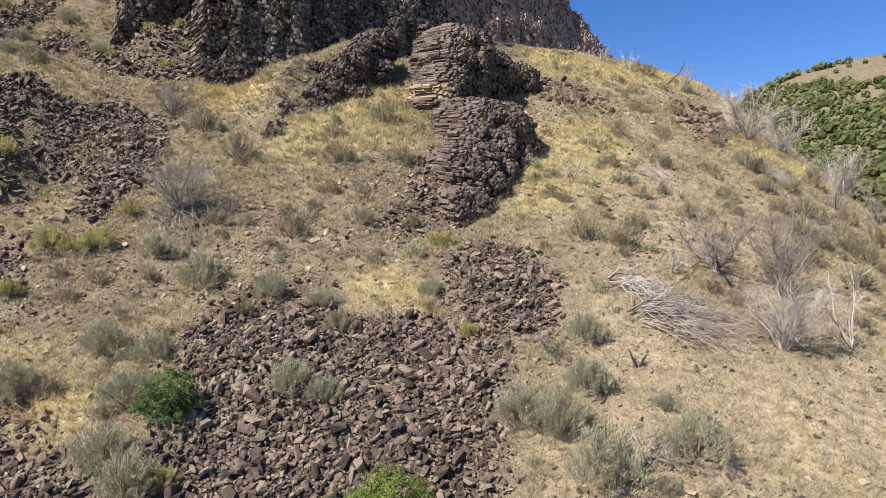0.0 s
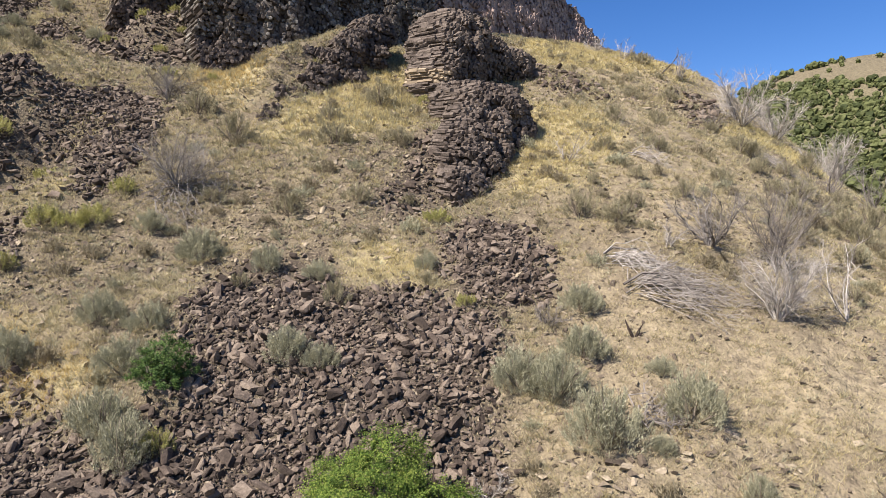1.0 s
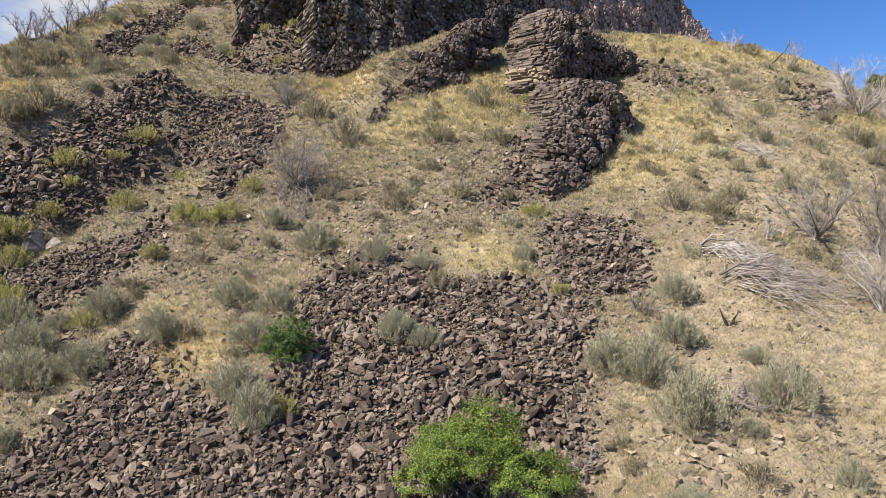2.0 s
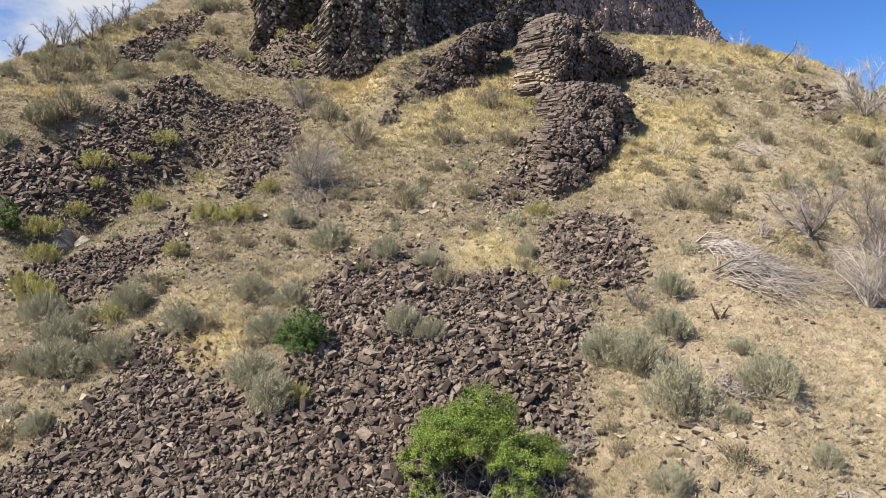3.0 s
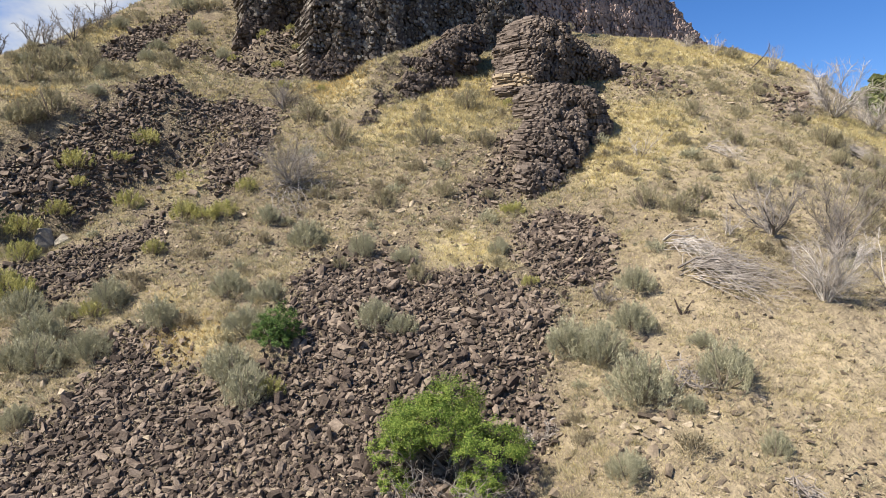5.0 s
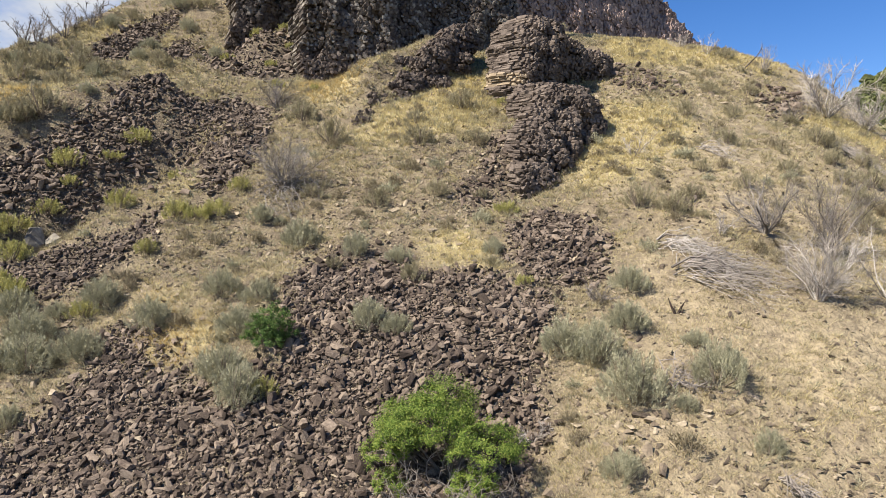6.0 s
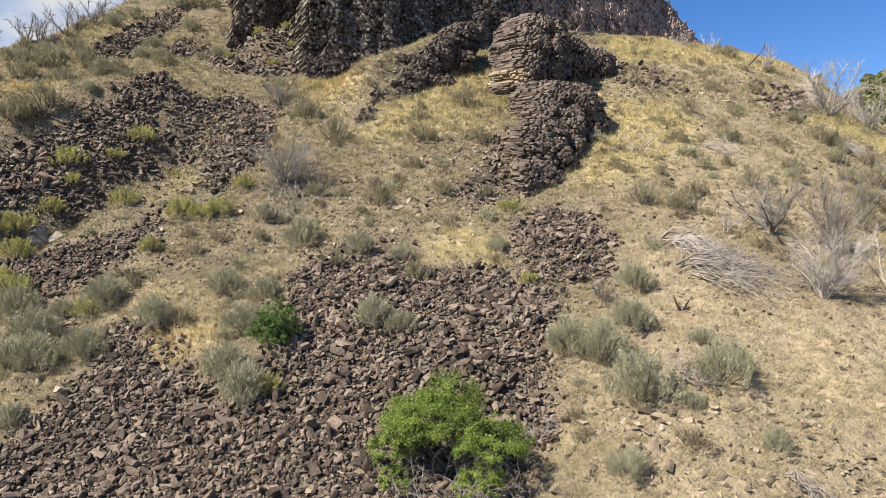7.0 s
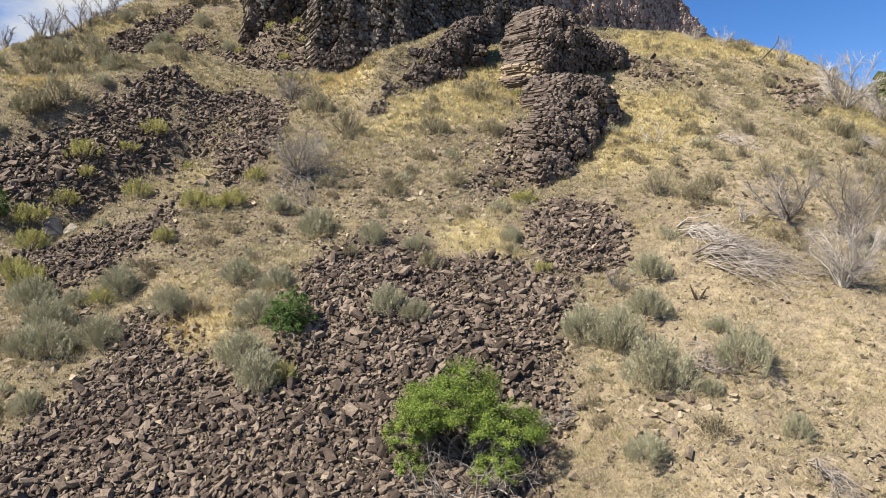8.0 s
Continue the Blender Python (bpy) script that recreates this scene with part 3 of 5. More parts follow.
outcrop("dark knob of lying basalt columns on the grassy slope", ridge([(1.3, 36.0, 16.3, 1.4, 1.4, 1.4), (2.8, 34.2, 14.5, 2.2, 2.0, 2.7), (1.9, 32.0, 12.6, 1.9, 1.8, 2.3), (1.3, 29.9, 11.2, 1.3, 1.2, 1.5)], 2), 0.165, (0.38, -0.91, -0.15))
outcrop("tall dark knob of stacked basalt columns with a pale band", [(0.9, 40.5, 20.3, 1.9, 3.0, 2.7), (0.5, 39.3, 19.4, 1.75, 2.6, 2.5), (0.3, 38.3, 18.3, 1.4, 2.2, 2.0), (4.4, 43.2, 20.3, 2.4, 1.6, 1.3), (2.8, 42.0, 20.4, 1.6, 1.6, 1.7)], 0.175, (0.56, -0.81, -0.15), band=(0.2, 37.0, 18.3))
outcrop("low dark basalt rib running down the slope", ridge([(-8.5, 35.2, 15.4, 0.9, 0.9, 0.5), (-8.1, 36.6, 16.5, 1.0, 1.0, 0.7), (-7.1, 38.0, 17.8, 1.0, 1.1, 0.85), (-5.9, 40.0, 19.6, 1.0, 1.2, 1.0), (-4.9, 42.0, 21.3, 1.1, 1.4, 1.2), (-4.0, 43.8, 22.5, 1.2, 1.4, 1.2)], 2)
        + [(-9.3, 37.4, 17.3, 0.9, 0.8, 0.55), (-6.5, 37.8, 17.0, 0.9, 0.9, 0.6), (-5.0, 39.8, 18.6, 1.0, 1.0, 0.8), (-7.2, 40.4, 20.4, 0.9, 0.8, 0.5), (-3.8, 41.9, 20.6, 0.9, 0.9, 0.8)], 0.175, (0.42, -0.9, -0.12))


def cliff(key, label, pitch, relief, back, material, most=300, rough=1.0):
    """A wall of column ends over one of the faces."""
    x0, y0, tx, ty, length, top, fall = FACES[key]
    u, n = np.array([tx, ty, 0]), np.array([ty, -tx, -0.08])
    us, zs = np.arange(0, length, pitch), np.arange(14, 44, pitch * 0.87)
    U, Z = np.meshgrid(us, zs)
    U = U + pitch * 0.5 * (np.arange(len(zs)) % 2)[:, None]
    U, Z = (U + RNG.uniform(-0.18, 0.18, U.shape) * pitch).ravel(), (Z + RNG.uniform(-0.18, 0.18, U.shape) * pitch).ravel()
    front = relief(U, Z) + RNG.normal(0, 0.025, len(U)) - RNG.uniform(0.08, 0.25, len(U)) * (RNG.uniform(0, 1, len(U)) < 0.15) + rough * (0.5 * vnoise(U / 1.0, Z / 3.2, 34) - crevice(U, Z, 1.0, 33))
    gx_, gy_ = x0 + U * tx + front * n[0], y0 + U * ty + front * n[1]
    keep = (Z < np.minimum(top - fall * U, 40) + 0.5 * vnoise(U / 2, U * 0, 31)) & (Z > land(gx_, gy_) - 0.6) & (U > 0.10 * (Z - 22) + 0.5 * vnoise(Z / 1.1, Z * 0, 32))
    U, Z, front = U[keep], Z[keep], front[keep]
    o = np.array([x0, y0, 0])
    ends = o + U[:, None] * u + front[:, None] * n + Z[:, None] * np.array([0, 0, 1.0])
    flank = U < 1.3
    starts = ends - np.where(flank, front + back * RNG.uniform(0.75, 1.0, len(front)), 1.6)[:, None] * n
    order = np.argsort(ends[:, 2] + 0.15 * U)
    loose = np.zeros(len(ends), bool)
    loose[order[:most]] = True
    thing = tagged(new("basalt_cliff"), label, "cliff")
    starts, ends, radius, own = broken(starts, ends, pitch * RNG.uniform(0.6, 0.76, len(ends)), 1.2, flank, 0.1)
    columns_at(thing, starts, ends, radius, loose[own] & np.append(True, own[1:] != own[:-1]), material)
    return thing


cliff("left", "dark cliff buttress of basalt column ends", 0.22, lambda U, Z: -0.09 * (Z - 24) + 0.6 * vnoise(U / 2.5, Z / 2.5, 41) - 1.5 * sstep(3, 5, U), 7.0, COLUMN_CLIFF)
cliff("middle", "dark cliff of knobbly basalt column ends above the grass", 0.21,
      lambda U, Z: -0.10 * (Z - 20) + 0.5 * vnoise(U / 2.2, Z / 2.2, 42) - 1.7 * sstep(6.5, 9.5, U + 0.25 * (Z - 20)) + 0.9 * sstep(3.0, 5.0, U) * sstep(7.5, 6, U), 7.0, COLUMN_CLIFF)
cliff("back", "long reddish-brown basalt cliff behind the grassy crest", 0.34, lambda U, Z: -0.12 * (Z - 26) + 0.7 * vnoise(U / 4, Z / 4, 43), 7.0, COLUMN_RED, rough=0.6)


# ---------------------------------------------------------------- bushes
def sprigs(n, width, height, leaf, rise, seed, lean=0.5, plume=85, loose=1.0):
    """A dome of upright plumes: narrow blades gathered along the end of each stem."""
    rng = np.random.default_rng(seed)
    plumes = max(16, n // plume)
    a, r = rng.uniform(0, 2 * np.pi, plumes), np.sqrt(rng.uniform(0.0, 1, plumes))
    lobe = 1 + 0.16 * np.sin(2 * a + seed) + 0.12 * np.sin(5 * a + 2 * seed)
    top = height * np.sqrt(np.maximum(0.05, 1 - (0.93 * r) ** 2)) * rng.uniform(0.68, 1.12, plumes)
    tip = np.stack([0.5 * width * r * np.cos(a) * lobe, 0.5 * width * r * np.sin(a) * lobe, top], 1)
    way = np.stack([np.cos(a) * r * lean, np.sin(a) * r * lean, np.full(plumes, rise)], 1) + rng.normal(0, 0.16, (plumes, 3))
    way /= np.linalg.norm(way, axis=1)[:, None]
    reach = height * rng.uniform(0.28, 0.5, plumes)
    k = rng.integers(0, plumes, n)
    back = rng.uniform(0, 1, n)
    thick = loose * (0.012 + 0.03 * np.sqrt(back))[:, None] * width
    p = tip[k] - way[k] * (reach[k] * back)[:, None] + rng.normal(0, 0.7, (n, 3)) * thick
    p[:, 2] = np.maximum(p[:, 2], 0.02)
    out = way[k] + rng.normal(0, 0.3, (n, 3))
    out /= np.linalg.norm(out, axis=1)[:, None]
    side = np.cross(out, rng.normal(0, 1, (n, 3)))
    side /= np.linalg.norm(side, axis=1)[:, None]
    long_, wide = leaf * rng.uniform(0.6, 1.4, n)[:, None], leaf * 0.12 * rng.uniform(0.7, 1.3, n)[:, None]
    v = np.stack([p - out * long_ * 0.5 - side * wide, p - out * long_ * 0.5 + side * wide, p + out * long_ * 0.5], 1).reshape(-1, 3)
    return v, np.arange(3 * n).reshape(-1, 3)


def tubes(segments, sides=4):
    """Tapered tubes along (start, end, r0, r1) segments."""
    p0, p1, r0, r1 = (np.array(c, float) for c in zip(*segments))
    d = p1 - p0
    d /= np.linalg.norm(d, axis=1)[:, None] + 1e-9
    x = np.cross(d, np.where(np.abs(d[:, 2:3]) > 0.9, [[1.0, 0, 0]], [[0, 0, 1.0]]))
    x /= np.linalg.norm(x, axis=1)[:, None] + 1e-9
    y = np.cross(d, x)
    a = np.arange(sides) * 2 * np.pi / sides
    ring = np.cos(a)[None, :, None] * x[:, None] + np.sin(a)[None, :, None] * y[:, None]
    v = np.concatenate([p0[:, None] + ring * r0[:, None, None], p1[:, None] + ring * r1[:, None, None]], 1)
    f = []
    for k in range(sides):
        j = (k + 1) % sides
        f += [(k, j, sides + j), (k, sides + j, sides + k)]
    for k in range(1, sides - 1):
        f.append((sides, sides + k, sides + k + 1))
    f = np.array(f)
    return v.reshape(-1, 3), (f[None] + (np.arange(len(p0)) * 2 * sides)[:, None, None]).reshape(-1, 3)


def grow(rng, segs, p, d, length, radius, depth, bend=0.25, kids=3, spread=0.7, lift=0.15, twig=0.55):
    """A limb in short steps that forks as it goes."""
    steps = 2
    for s in range(steps):
        d = d + rng.normal(0, bend, 3) * 0.5 + np.array([0, 0, lift * 0.4])
        d = d / np.linalg.norm(d)
        q = p + d * length / steps
        r1 = radius * (1 - 0.25 * (s + 1) / steps * (1.0 if depth else 2.6))
        segs.append((p, q, radius, max(r1, 0.002)))
        p, radius = q, r1
        if depth:
            for _ in range(kids if s == steps - 1 else max(1, kids - 1)):
                side = rng.normal(0, 1, 3)
                e = d + spread * side / np.linalg.norm(side)
                grow(rng, segs, p, e / np.linalg.norm(e), length * twig * rng.uniform(0.7, 1.15), radius * 0.6, depth - 1, bend, kids, spread, lift, twig)


def bush_twigs(width, height, seed, n=9, r=0.016):
    rng = np.random.default_rng(seed)
    segs = []
    for _ in range(n):
        a, o = rng.uniform(0, 6.28), rng.uniform(0.15, 0.95)
        d = np.array([math.cos(a) * o * width * 0.5, math.sin(a) * o * width * 0.5, height * (1 - 0.5 * o * o)])
        grow(rng, segs, np.array([0.03 * math.cos(a), 0.03 * math.sin(a), -0.05]), d / np.linalg.norm(d), np.linalg.norm(d) * 0.8, r, 1, 0.25, 2, 0.5, 0.2, 0.35)
    return tubes(segs, 3)


def bush(name, label, category, leaves, n, leaf, height, seed, group, rise=1.0, lean=0.7, twigs=TWIG):
    """A bush one metre across: foliage over woody stems."""
    thing = tagged(new(name), label, category, group)
    part("foliage", tri_mesh("foliage", *sprigs(n, 1.0, height, leaf, rise, seed, lean=lean), leaves), thing)
    part("woody_base", tri_mesh("woody_base", *bush_twigs(1.0, height, seed + 1, 4 if n < 600 else 8), twigs), thing, "grey woody stems")
    return thing


def stand(thing, x, y, scale, turn, sink=0.04, copy=True):
    m = Matrix.Translation((x, y, ground_z(x, y) - sink)) @ Matrix.Rotation(turn, 4, "Z")
    ob = copy_thing(thing, m) if copy else thing
    ob.matrix_basis = m @ Matrix.Diagonal((scale, scale, scale, 1))
    return ob


def plant(kinds, spots, seed):
    """Stand the kinds in turn on the spots (x, y, width); the first use of a kind takes the original."""
    rng = np.random.default_rng(seed)
    used = set()
    for k, (x, y, s) in enumerate(spots):
        kind = kinds[(k * 7 + k // 3) % len(kinds)]
        stand(kind, x, y, s * rng.uniform(1.0, 1.2), rng.uniform(0, 6.28), copy=kind in used)
        used.add(kind)


SAGE_SPOTS = [(2.3, 18.3, 1.6), (3.2, 17.9, 1.8), (4.3, 19.3, 1.5), (4.7, 21.5, 1.3), (4.1, 16.2, 1.8), (6.6, 17.0, 1.7), (6.3, 18.5, 0.8), (-4.2, 19.1, 1.4),
              (-3.2, 19.0, 1.1), (-8.6, 17.3, 1.8), (-7.7, 16.4, 1.5), (-8.8, 19.0, 1.5), (-10.4, 20.9, 1.3), (-12.4, 19.5, 1.5), (-8.7, 20.6, 1.3), (-8.7, 24.9, 1.8),
              (-5.9, 23.7, 1.2), (-4.0, 23.2, 1.0), (-0.3, 23.6, 1.0), (-10.9, 25.8, 1.1), (-14.4, 18.3, 1.6), (-15.9, 17.8, 1.8), (-16.8, 17.7, 1.2), (-16.8, 18.9, 1.7),
              (-16.5, 20.0, 1.0), (-15.1, 20.6, 1.5), (-18.3, 19.9, 1.8), (-15.0, 15.8, 1.1), (7.3, 14.9, 0.8), (3.5, 13.8, 1.0), (5.5, 16.0, 0.7)]
SAGE_HIGH = [(-3.2, 27.9, 1.3), (-5.9, 27.3, 1.2), (-4.7, 31.4, 1.6), (-9.7, 32.4, 1.9), (-12.2, 34.9, 2.1), (-3.0, 36.5, 1.9), (-5.3, 34.0, 1.3), (-25.3, 28.3, 2.1),
             (-24.4, 29.2, 2.1), (7.1, 26.3, 1.5), (5.8, 26.8, 1.5), (8.3, 28.2, 1.1), (-3.2, 21.5, 1.1), (-9.2, 27.9, 1.1), (-6.6, 22.8, 0.9), (-1.1, 28.3, 0.9), (-1.7, 32.2, 1.2),
             (-30.2, 37.1, 1.8), (-30.1, 34.5, 1.9), (-29.6, 39.5, 1.8), (-28.5, 42.4, 1.9), (-25.0, 41.6, 1.6), (-27.2, 37.9, 1.5), (-28.0, 35.3, 1.7), (-31.3, 36.9, 1.8)]
SAGE_WEST = [(-32.4, 33.9, 1.7), (-32.9, 36.4, 1.8), (-32.1, 36.7, 1.8), (-30.4, 36.5, 2.0), (-30.9, 38.7, 1.8), (-28.8, 38.2, 2.0), (-27.3, 37.5, 1.7), (-26.6, 38.9, 1.7), (-25.6, 28.2, 2.1), (-24.9, 28.7, 2.1), (-26.5, 27.0, 1.6),
             (-30.9, 33.3, 1.7), (-31.8, 46.1, 2.3), (-31.3, 48.1, 2.4), (-27.4, 44.2, 1.9), (-24.6, 41.0, 1.8), (-28.8, 50.5, 2.7), (-27.4, 50.8, 2.7), (-26.7, 48.5, 2.1), (-28.3, 48.2, 2.1), (-27.1, 42.2, 1.9), (-23.4, 44.0, 1.6),
             (-22.6, 45.2, 1.9), (-25.3, 37.9, 1.5), (-23.0, 30.8, 1.3), (-28.4, 36.0, 1.5), (-29.2, 41.2, 1.9), (-31.4, 41.1, 1.9), (-32.3, 39.3, 1.6), (-33.5, 38.7, 1.6), (-29.5, 46.7, 1.8), (-26.2, 51.0, 2.2)]
SAGE_EAST = [(10.9, 29.1, 1.1), (13.7, 32.1, 1.3), (17.0, 37.2, 1.5), (16.4, 32.3, 1.5), (15.3, 27.7, 1.4), (16.0, 29.9, 1.4), (11.4, 34.4, 1.2), (9.3, 30.7, 0.9), (16.9, 41.2, 1.2), (22.4, 51.3, 1.2),
             (15.5, 50.3, 1.7), (15.5, 44.5, 1.3), (12.6, 42.7, 1.2), (8.7, 33.9, 1.0), (7.0, 29.6, 0.8), (18.1, 33.2, 1.7), (16.8, 34.6, 1.4), (13.1, 39.5, 1.1), (10.1, 37.7, 1.1), (18.9, 31.8, 1.4),
             (18.3, 29.5, 1.5), (18.7, 29.0, 1.6), (16.6, 26.5, 1.3), (22.4, 40.1, 1.5), (21.2, 34.8, 1.4), (21.0, 31.9, 1.6), (19.2, 36.6, 1.2), (17.6, 37.1, 1.2), (14.8, 23.5, 0.9)]
CHUTE_SPOTS = [(-17.2, 42.5, 0.9), (-19.5, 45.5, 1.1), (-17.8, 47.0, 1.2), (-16.6, 44.6, 0.8), (-20.8, 43.5, 1.0), (-15.5, 39.5, 1.0), (-12.6, 38.4, 0.7), (-9.6, 41.0, 0.8)]
OLIVE_SPOTS = [(-15.5, 20.1, 1.2), (-7.0, 16.7, 0.9), (1.0, 21.5, 0.8), (-14.6, 25.3, 1.3), (-13.7, 25.4, 1.2), (-13.0, 25.8, 1.3), (-22.4, 24.8, 1.9), (-20.7, 22.7, 1.4), (-14.8, 23.1, 1.0), (-22.0, 27.9, 1.6),
               (-19.8, 30.5, 1.5), (-20.4, 29.2, 1.2), (-17.8, 25.9, 1.2), (0.0, 27.1, 1.1), (-21.5, 27.4, 1.0), (-17.3, 30.4, 1.6), (-21.7, 26.1, 1.2), (-12.7, 27.5, 1.1), (-19.0, 20.6, 1.6), (-20.0, 21.0, 1.3)]

sage_kinds = [bush("sagebrush", "grey-green sagebrush on the dry slope", "shrub", SAGE, 12500, 0.038, h, 100 + 3 * k, "sagebrush on the slope") for k, h in enumerate((0.66, 0.78, 0.6, 0.7))]
plant(sage_kinds, SAGE_SPOTS + [(x, y, 0.66 * w) for x, y, w in SAGE_WEST[::2] if not inside(SCREES["skyline"], np.array([x]), np.array([y]))[0]], 1)
dry_kinds = [bush("sagebrush", "faded grey-brown sagebrush among dry grass", "shrub", DRYSAGE, 4500, 0.05, h, 200 + 3 * k, "sagebrush on the slope") for k, h in enumerate((0.6, 0.72, 0.54))]
plant(dry_kinds, [s for s in SAGE_HIGH + [(x, y, 0.66 * w) for x, y, w in SAGE_WEST[1::2]] + SAGE_EAST if not inside(SCREES["skyline"], np.array([s[0]]), np.array([s[1]]))[0]], 2)
BROWNBRUSH = leafy("grey_brown_brush", [(0.16, 0.133, 0.085), (0.25, 0.212, 0.14), (0.35, 0.305, 0.21)], spread=1.0)


def shrublet(leaves, height, seed):
    """A low withered shrub, all of one tangle of stems and leaves."""
    thing = tagged(new("dry_shrublet"), "low grey-brown withered shrublet in dry grass", "shrub", "shrublets on the slope")
    part("foliage", tri_mesh("foliage", *sprigs(750, 1.0, height, 0.11, 1.0, seed, 0.8, 16, 1.9), leaves), thing)
    part("woody_base", tri_mesh("woody_base", *bush_twigs(0.8, height * 0.7, seed + 1, 3), TWIG), thing, "grey woody stems")
    return thing


rng_small = np.random.default_rng(15)
small_spots = []
while len(small_spots) < 760:
    x, y = rng_small.uniform(-34, 24), 13 + 43 * rng_small.uniform() ** 1.15
    at, aty = np.array([x]), np.array([y])
    chance = 0.32 + 0.55 * float(vnoise(at / 4, aty / 4, 16)[0]) + 0.2 * (-14 < x < 5 and y > 22) + 0.25 * (x > 5 and y > 25) - 0.25 * (x > 3 and y < 23) + 0.3 * (x < -11 and y < 22)
    if rng_small.uniform() < chance and soft_mask([p for k, p in SCREES.items() if k not in LIGHT], at, aty)[0] < 0.2:
        small_spots.append((x, y, rng_small.uniform(0.35, 0.95)))
low_kinds = [shrublet(m, h, 250 + 3 * k) for k, (m, h) in enumerate(((BROWNBRUSH, 0.6), (DRYSAGE, 0.5), (BROWNBRUSH, 0.72), (SAGE, 0.62), (BROWNBRUSH, 0.5)))]
small_spots.sort(key=lambda p: p[1])
plant(low_kinds, small_spots[:290], 4)
far_brush = np.array(small_spots[290:])
for leaves, share in ((BROWNBRUSH, slice(0, None, 2)), (DRYSAGE, slice(1, None, 2))):
    X, Y, W = far_brush[share].T
    tagged(new("low_brush", scatter("low_brush", [sprigs(460, 1.0, h, 0.12, 1.0, 280 + k, 0.8, 20, 1.4) for k, h in enumerate((0.6, 0.5, 0.72))], np.stack([X, Y, land(X, Y) - 0.03], 1), turns(len(X), 0.1), W[:, None] * np.ones((1, 3)), leaves)),
           "low withered brush dotted over the upper slope", "brush", kind="stuff")
olive_kinds = [bush("rabbitbrush", "yellow-green rabbitbrush among the stones", "shrub", OLIVE, 5500, 0.045, h, 300 + 3 * k, "rabbitbrush on the slope", 1.2, 0.6) for k, h in enumerate((0.60, 0.72, 0.5))]
plant(olive_kinds, OLIVE_SPOTS + CHUTE_SPOTS, 3)


# ---------------------------------------------------------------- leafy shrubs
def leaf_cloud(lobes, n, leaf, seed):
    """Leaves in clumps over rounded lobes (x, y, z, rx, rz)."""
    rng = np.random.default_rng(seed)
    lobes = np.array(lobes)
    share = lobes[:, 3] ** 2 / (lobes[:, 3] ** 2).sum()
    vs = []
    for lobe, s in zip(lobes, share):
        m = int(n * s)
        clumps = max(8, m // 80)
        c = rng.normal(0, 1, (clumps, 3))
        c[:, 2] = np.abs(c[:, 2]) * 0.9 - 0.25
        c /= np.linalg.norm(c, axis=1)[:, None]
        c *= rng.uniform(0.62, 1.06, clumps)[:, None]
        k = rng.integers(0, clumps, m)
        p = (c[k] + rng.normal(0, 0.085, (m, 3)) * rng.uniform(0.4, 1.4, (m, 1))) * lobe[[3, 3, 4]] + lobe[:3]
        nrm = c[k] * 0.8 + np.array([0, 0, 0.5]) + rng.normal(0, 0.5, (m, 3))
        nrm /= np.linalg.norm(nrm, axis=1)[:, None]
        a = np.cross(nrm, rng.normal(0, 1, (m, 3)))
        a /= np.linalg.norm(a, axis=1)[:, None]
        b = np.cross(nrm, a)
        ln, wd = leaf * rng.uniform(0.6, 1.3, m)[:, None], leaf * 0.33 * rng.uniform(0.7, 1.2, m)[:, None]
        vs.append(np.stack([p - a * ln * 0.5, p + b * wd, p + a * ln * 0.5, p - b * wd], 1).reshape(-1, 3))
    v = np.concatenate(vs)
    q = np.arange(len(v) // 4)[:, None] * 4
    return v, np.concatenate([q + [0, 1, 2], q + [0, 2, 3]])


def limbs(base, tips, radius, seed, depth=2, wood=DEADWOOD):
    rng = np.random.default_rng(seed)
    segs = []
    for t in tips:
        d = np.array(t, float)
        grow(rng, segs, np.array(base, float) + rng.normal(0, 0.08, 3), d / np.linalg.norm(d), np.linalg.norm(d) * 0.75, radius, depth, 0.3, 2, 0.6, 0.1, 0.5)
    return tri_mesh("limbs", *tubes(segs, 4), wood)


def leafy_shrub():
    x, y = -0.9, 14.4
    thing = tagged(new("leafy_shrub"), "large bright green leafy shrub with bare grey lower limbs", "shrub")
    thing.matrix_basis = Matrix.Translation((x, y, ground_z(x, y)))
    part("crown", tri_mesh("crown", *leaf_cloud([(-0.75, 0.0, 1.5, 1.15, 0.85), (-0.1, 0.25, 1.85, 0.95, 0.85), (1.0, -0.45, 1.05, 0.98, 0.75), (-1.65, -0.2, 0.75, 0.62, 0.55), (0.75, -1.0, 0.2, 0.66, 0.5),
                                                 (-1.45, -0.8, 0.05, 0.5, 0.5), (-1.2, -0.1, 1.1, 0.7, 0.6)], 60000, 0.046, 401), LEAF), thing, "bright green leaves")
    rng = np.random.default_rng(402)
    tips = [(rng.uniform(-1.7, 1.4), rng.uniform(-0.9, 0.5), rng.uniform(0.6, 1.7)) for _ in range(18)]
    part("limb_framework", limbs((0, 0.2, -0.1), tips, 0.03, 403, wood=DARKWOOD), thing, "bare grey limbs")
    segs = []
    for _ in range(70):
        a, r = rng.uniform(0, 6.28), rng.uniform(0.1, 1.0)
        p = np.array([1.35 * r * math.cos(a), 0.9 * r * math.sin(a) - 0.7, 0.0])
        p[2] = ground_z(x + p[0], y + p[1]) - ground_z(x, y) - 0.05
        d = np.array([0.7 * math.cos(a), 0.7 * math.sin(a) - 0.2, 0.9]) + rng.normal(0, 0.5, 3)
        grow(rng, segs, p, d / np.linalg.norm(d), rng.uniform(0.55, 1.1), rng.uniform(0.014, 0.026), 2, 0.6, 2, 0.9, 0.0, 0.6)
    part("dead_limb_framework", tri_mesh("limbs", *tubes(segs, 4), DEADWOOD), thing, "bleached dead twigs")


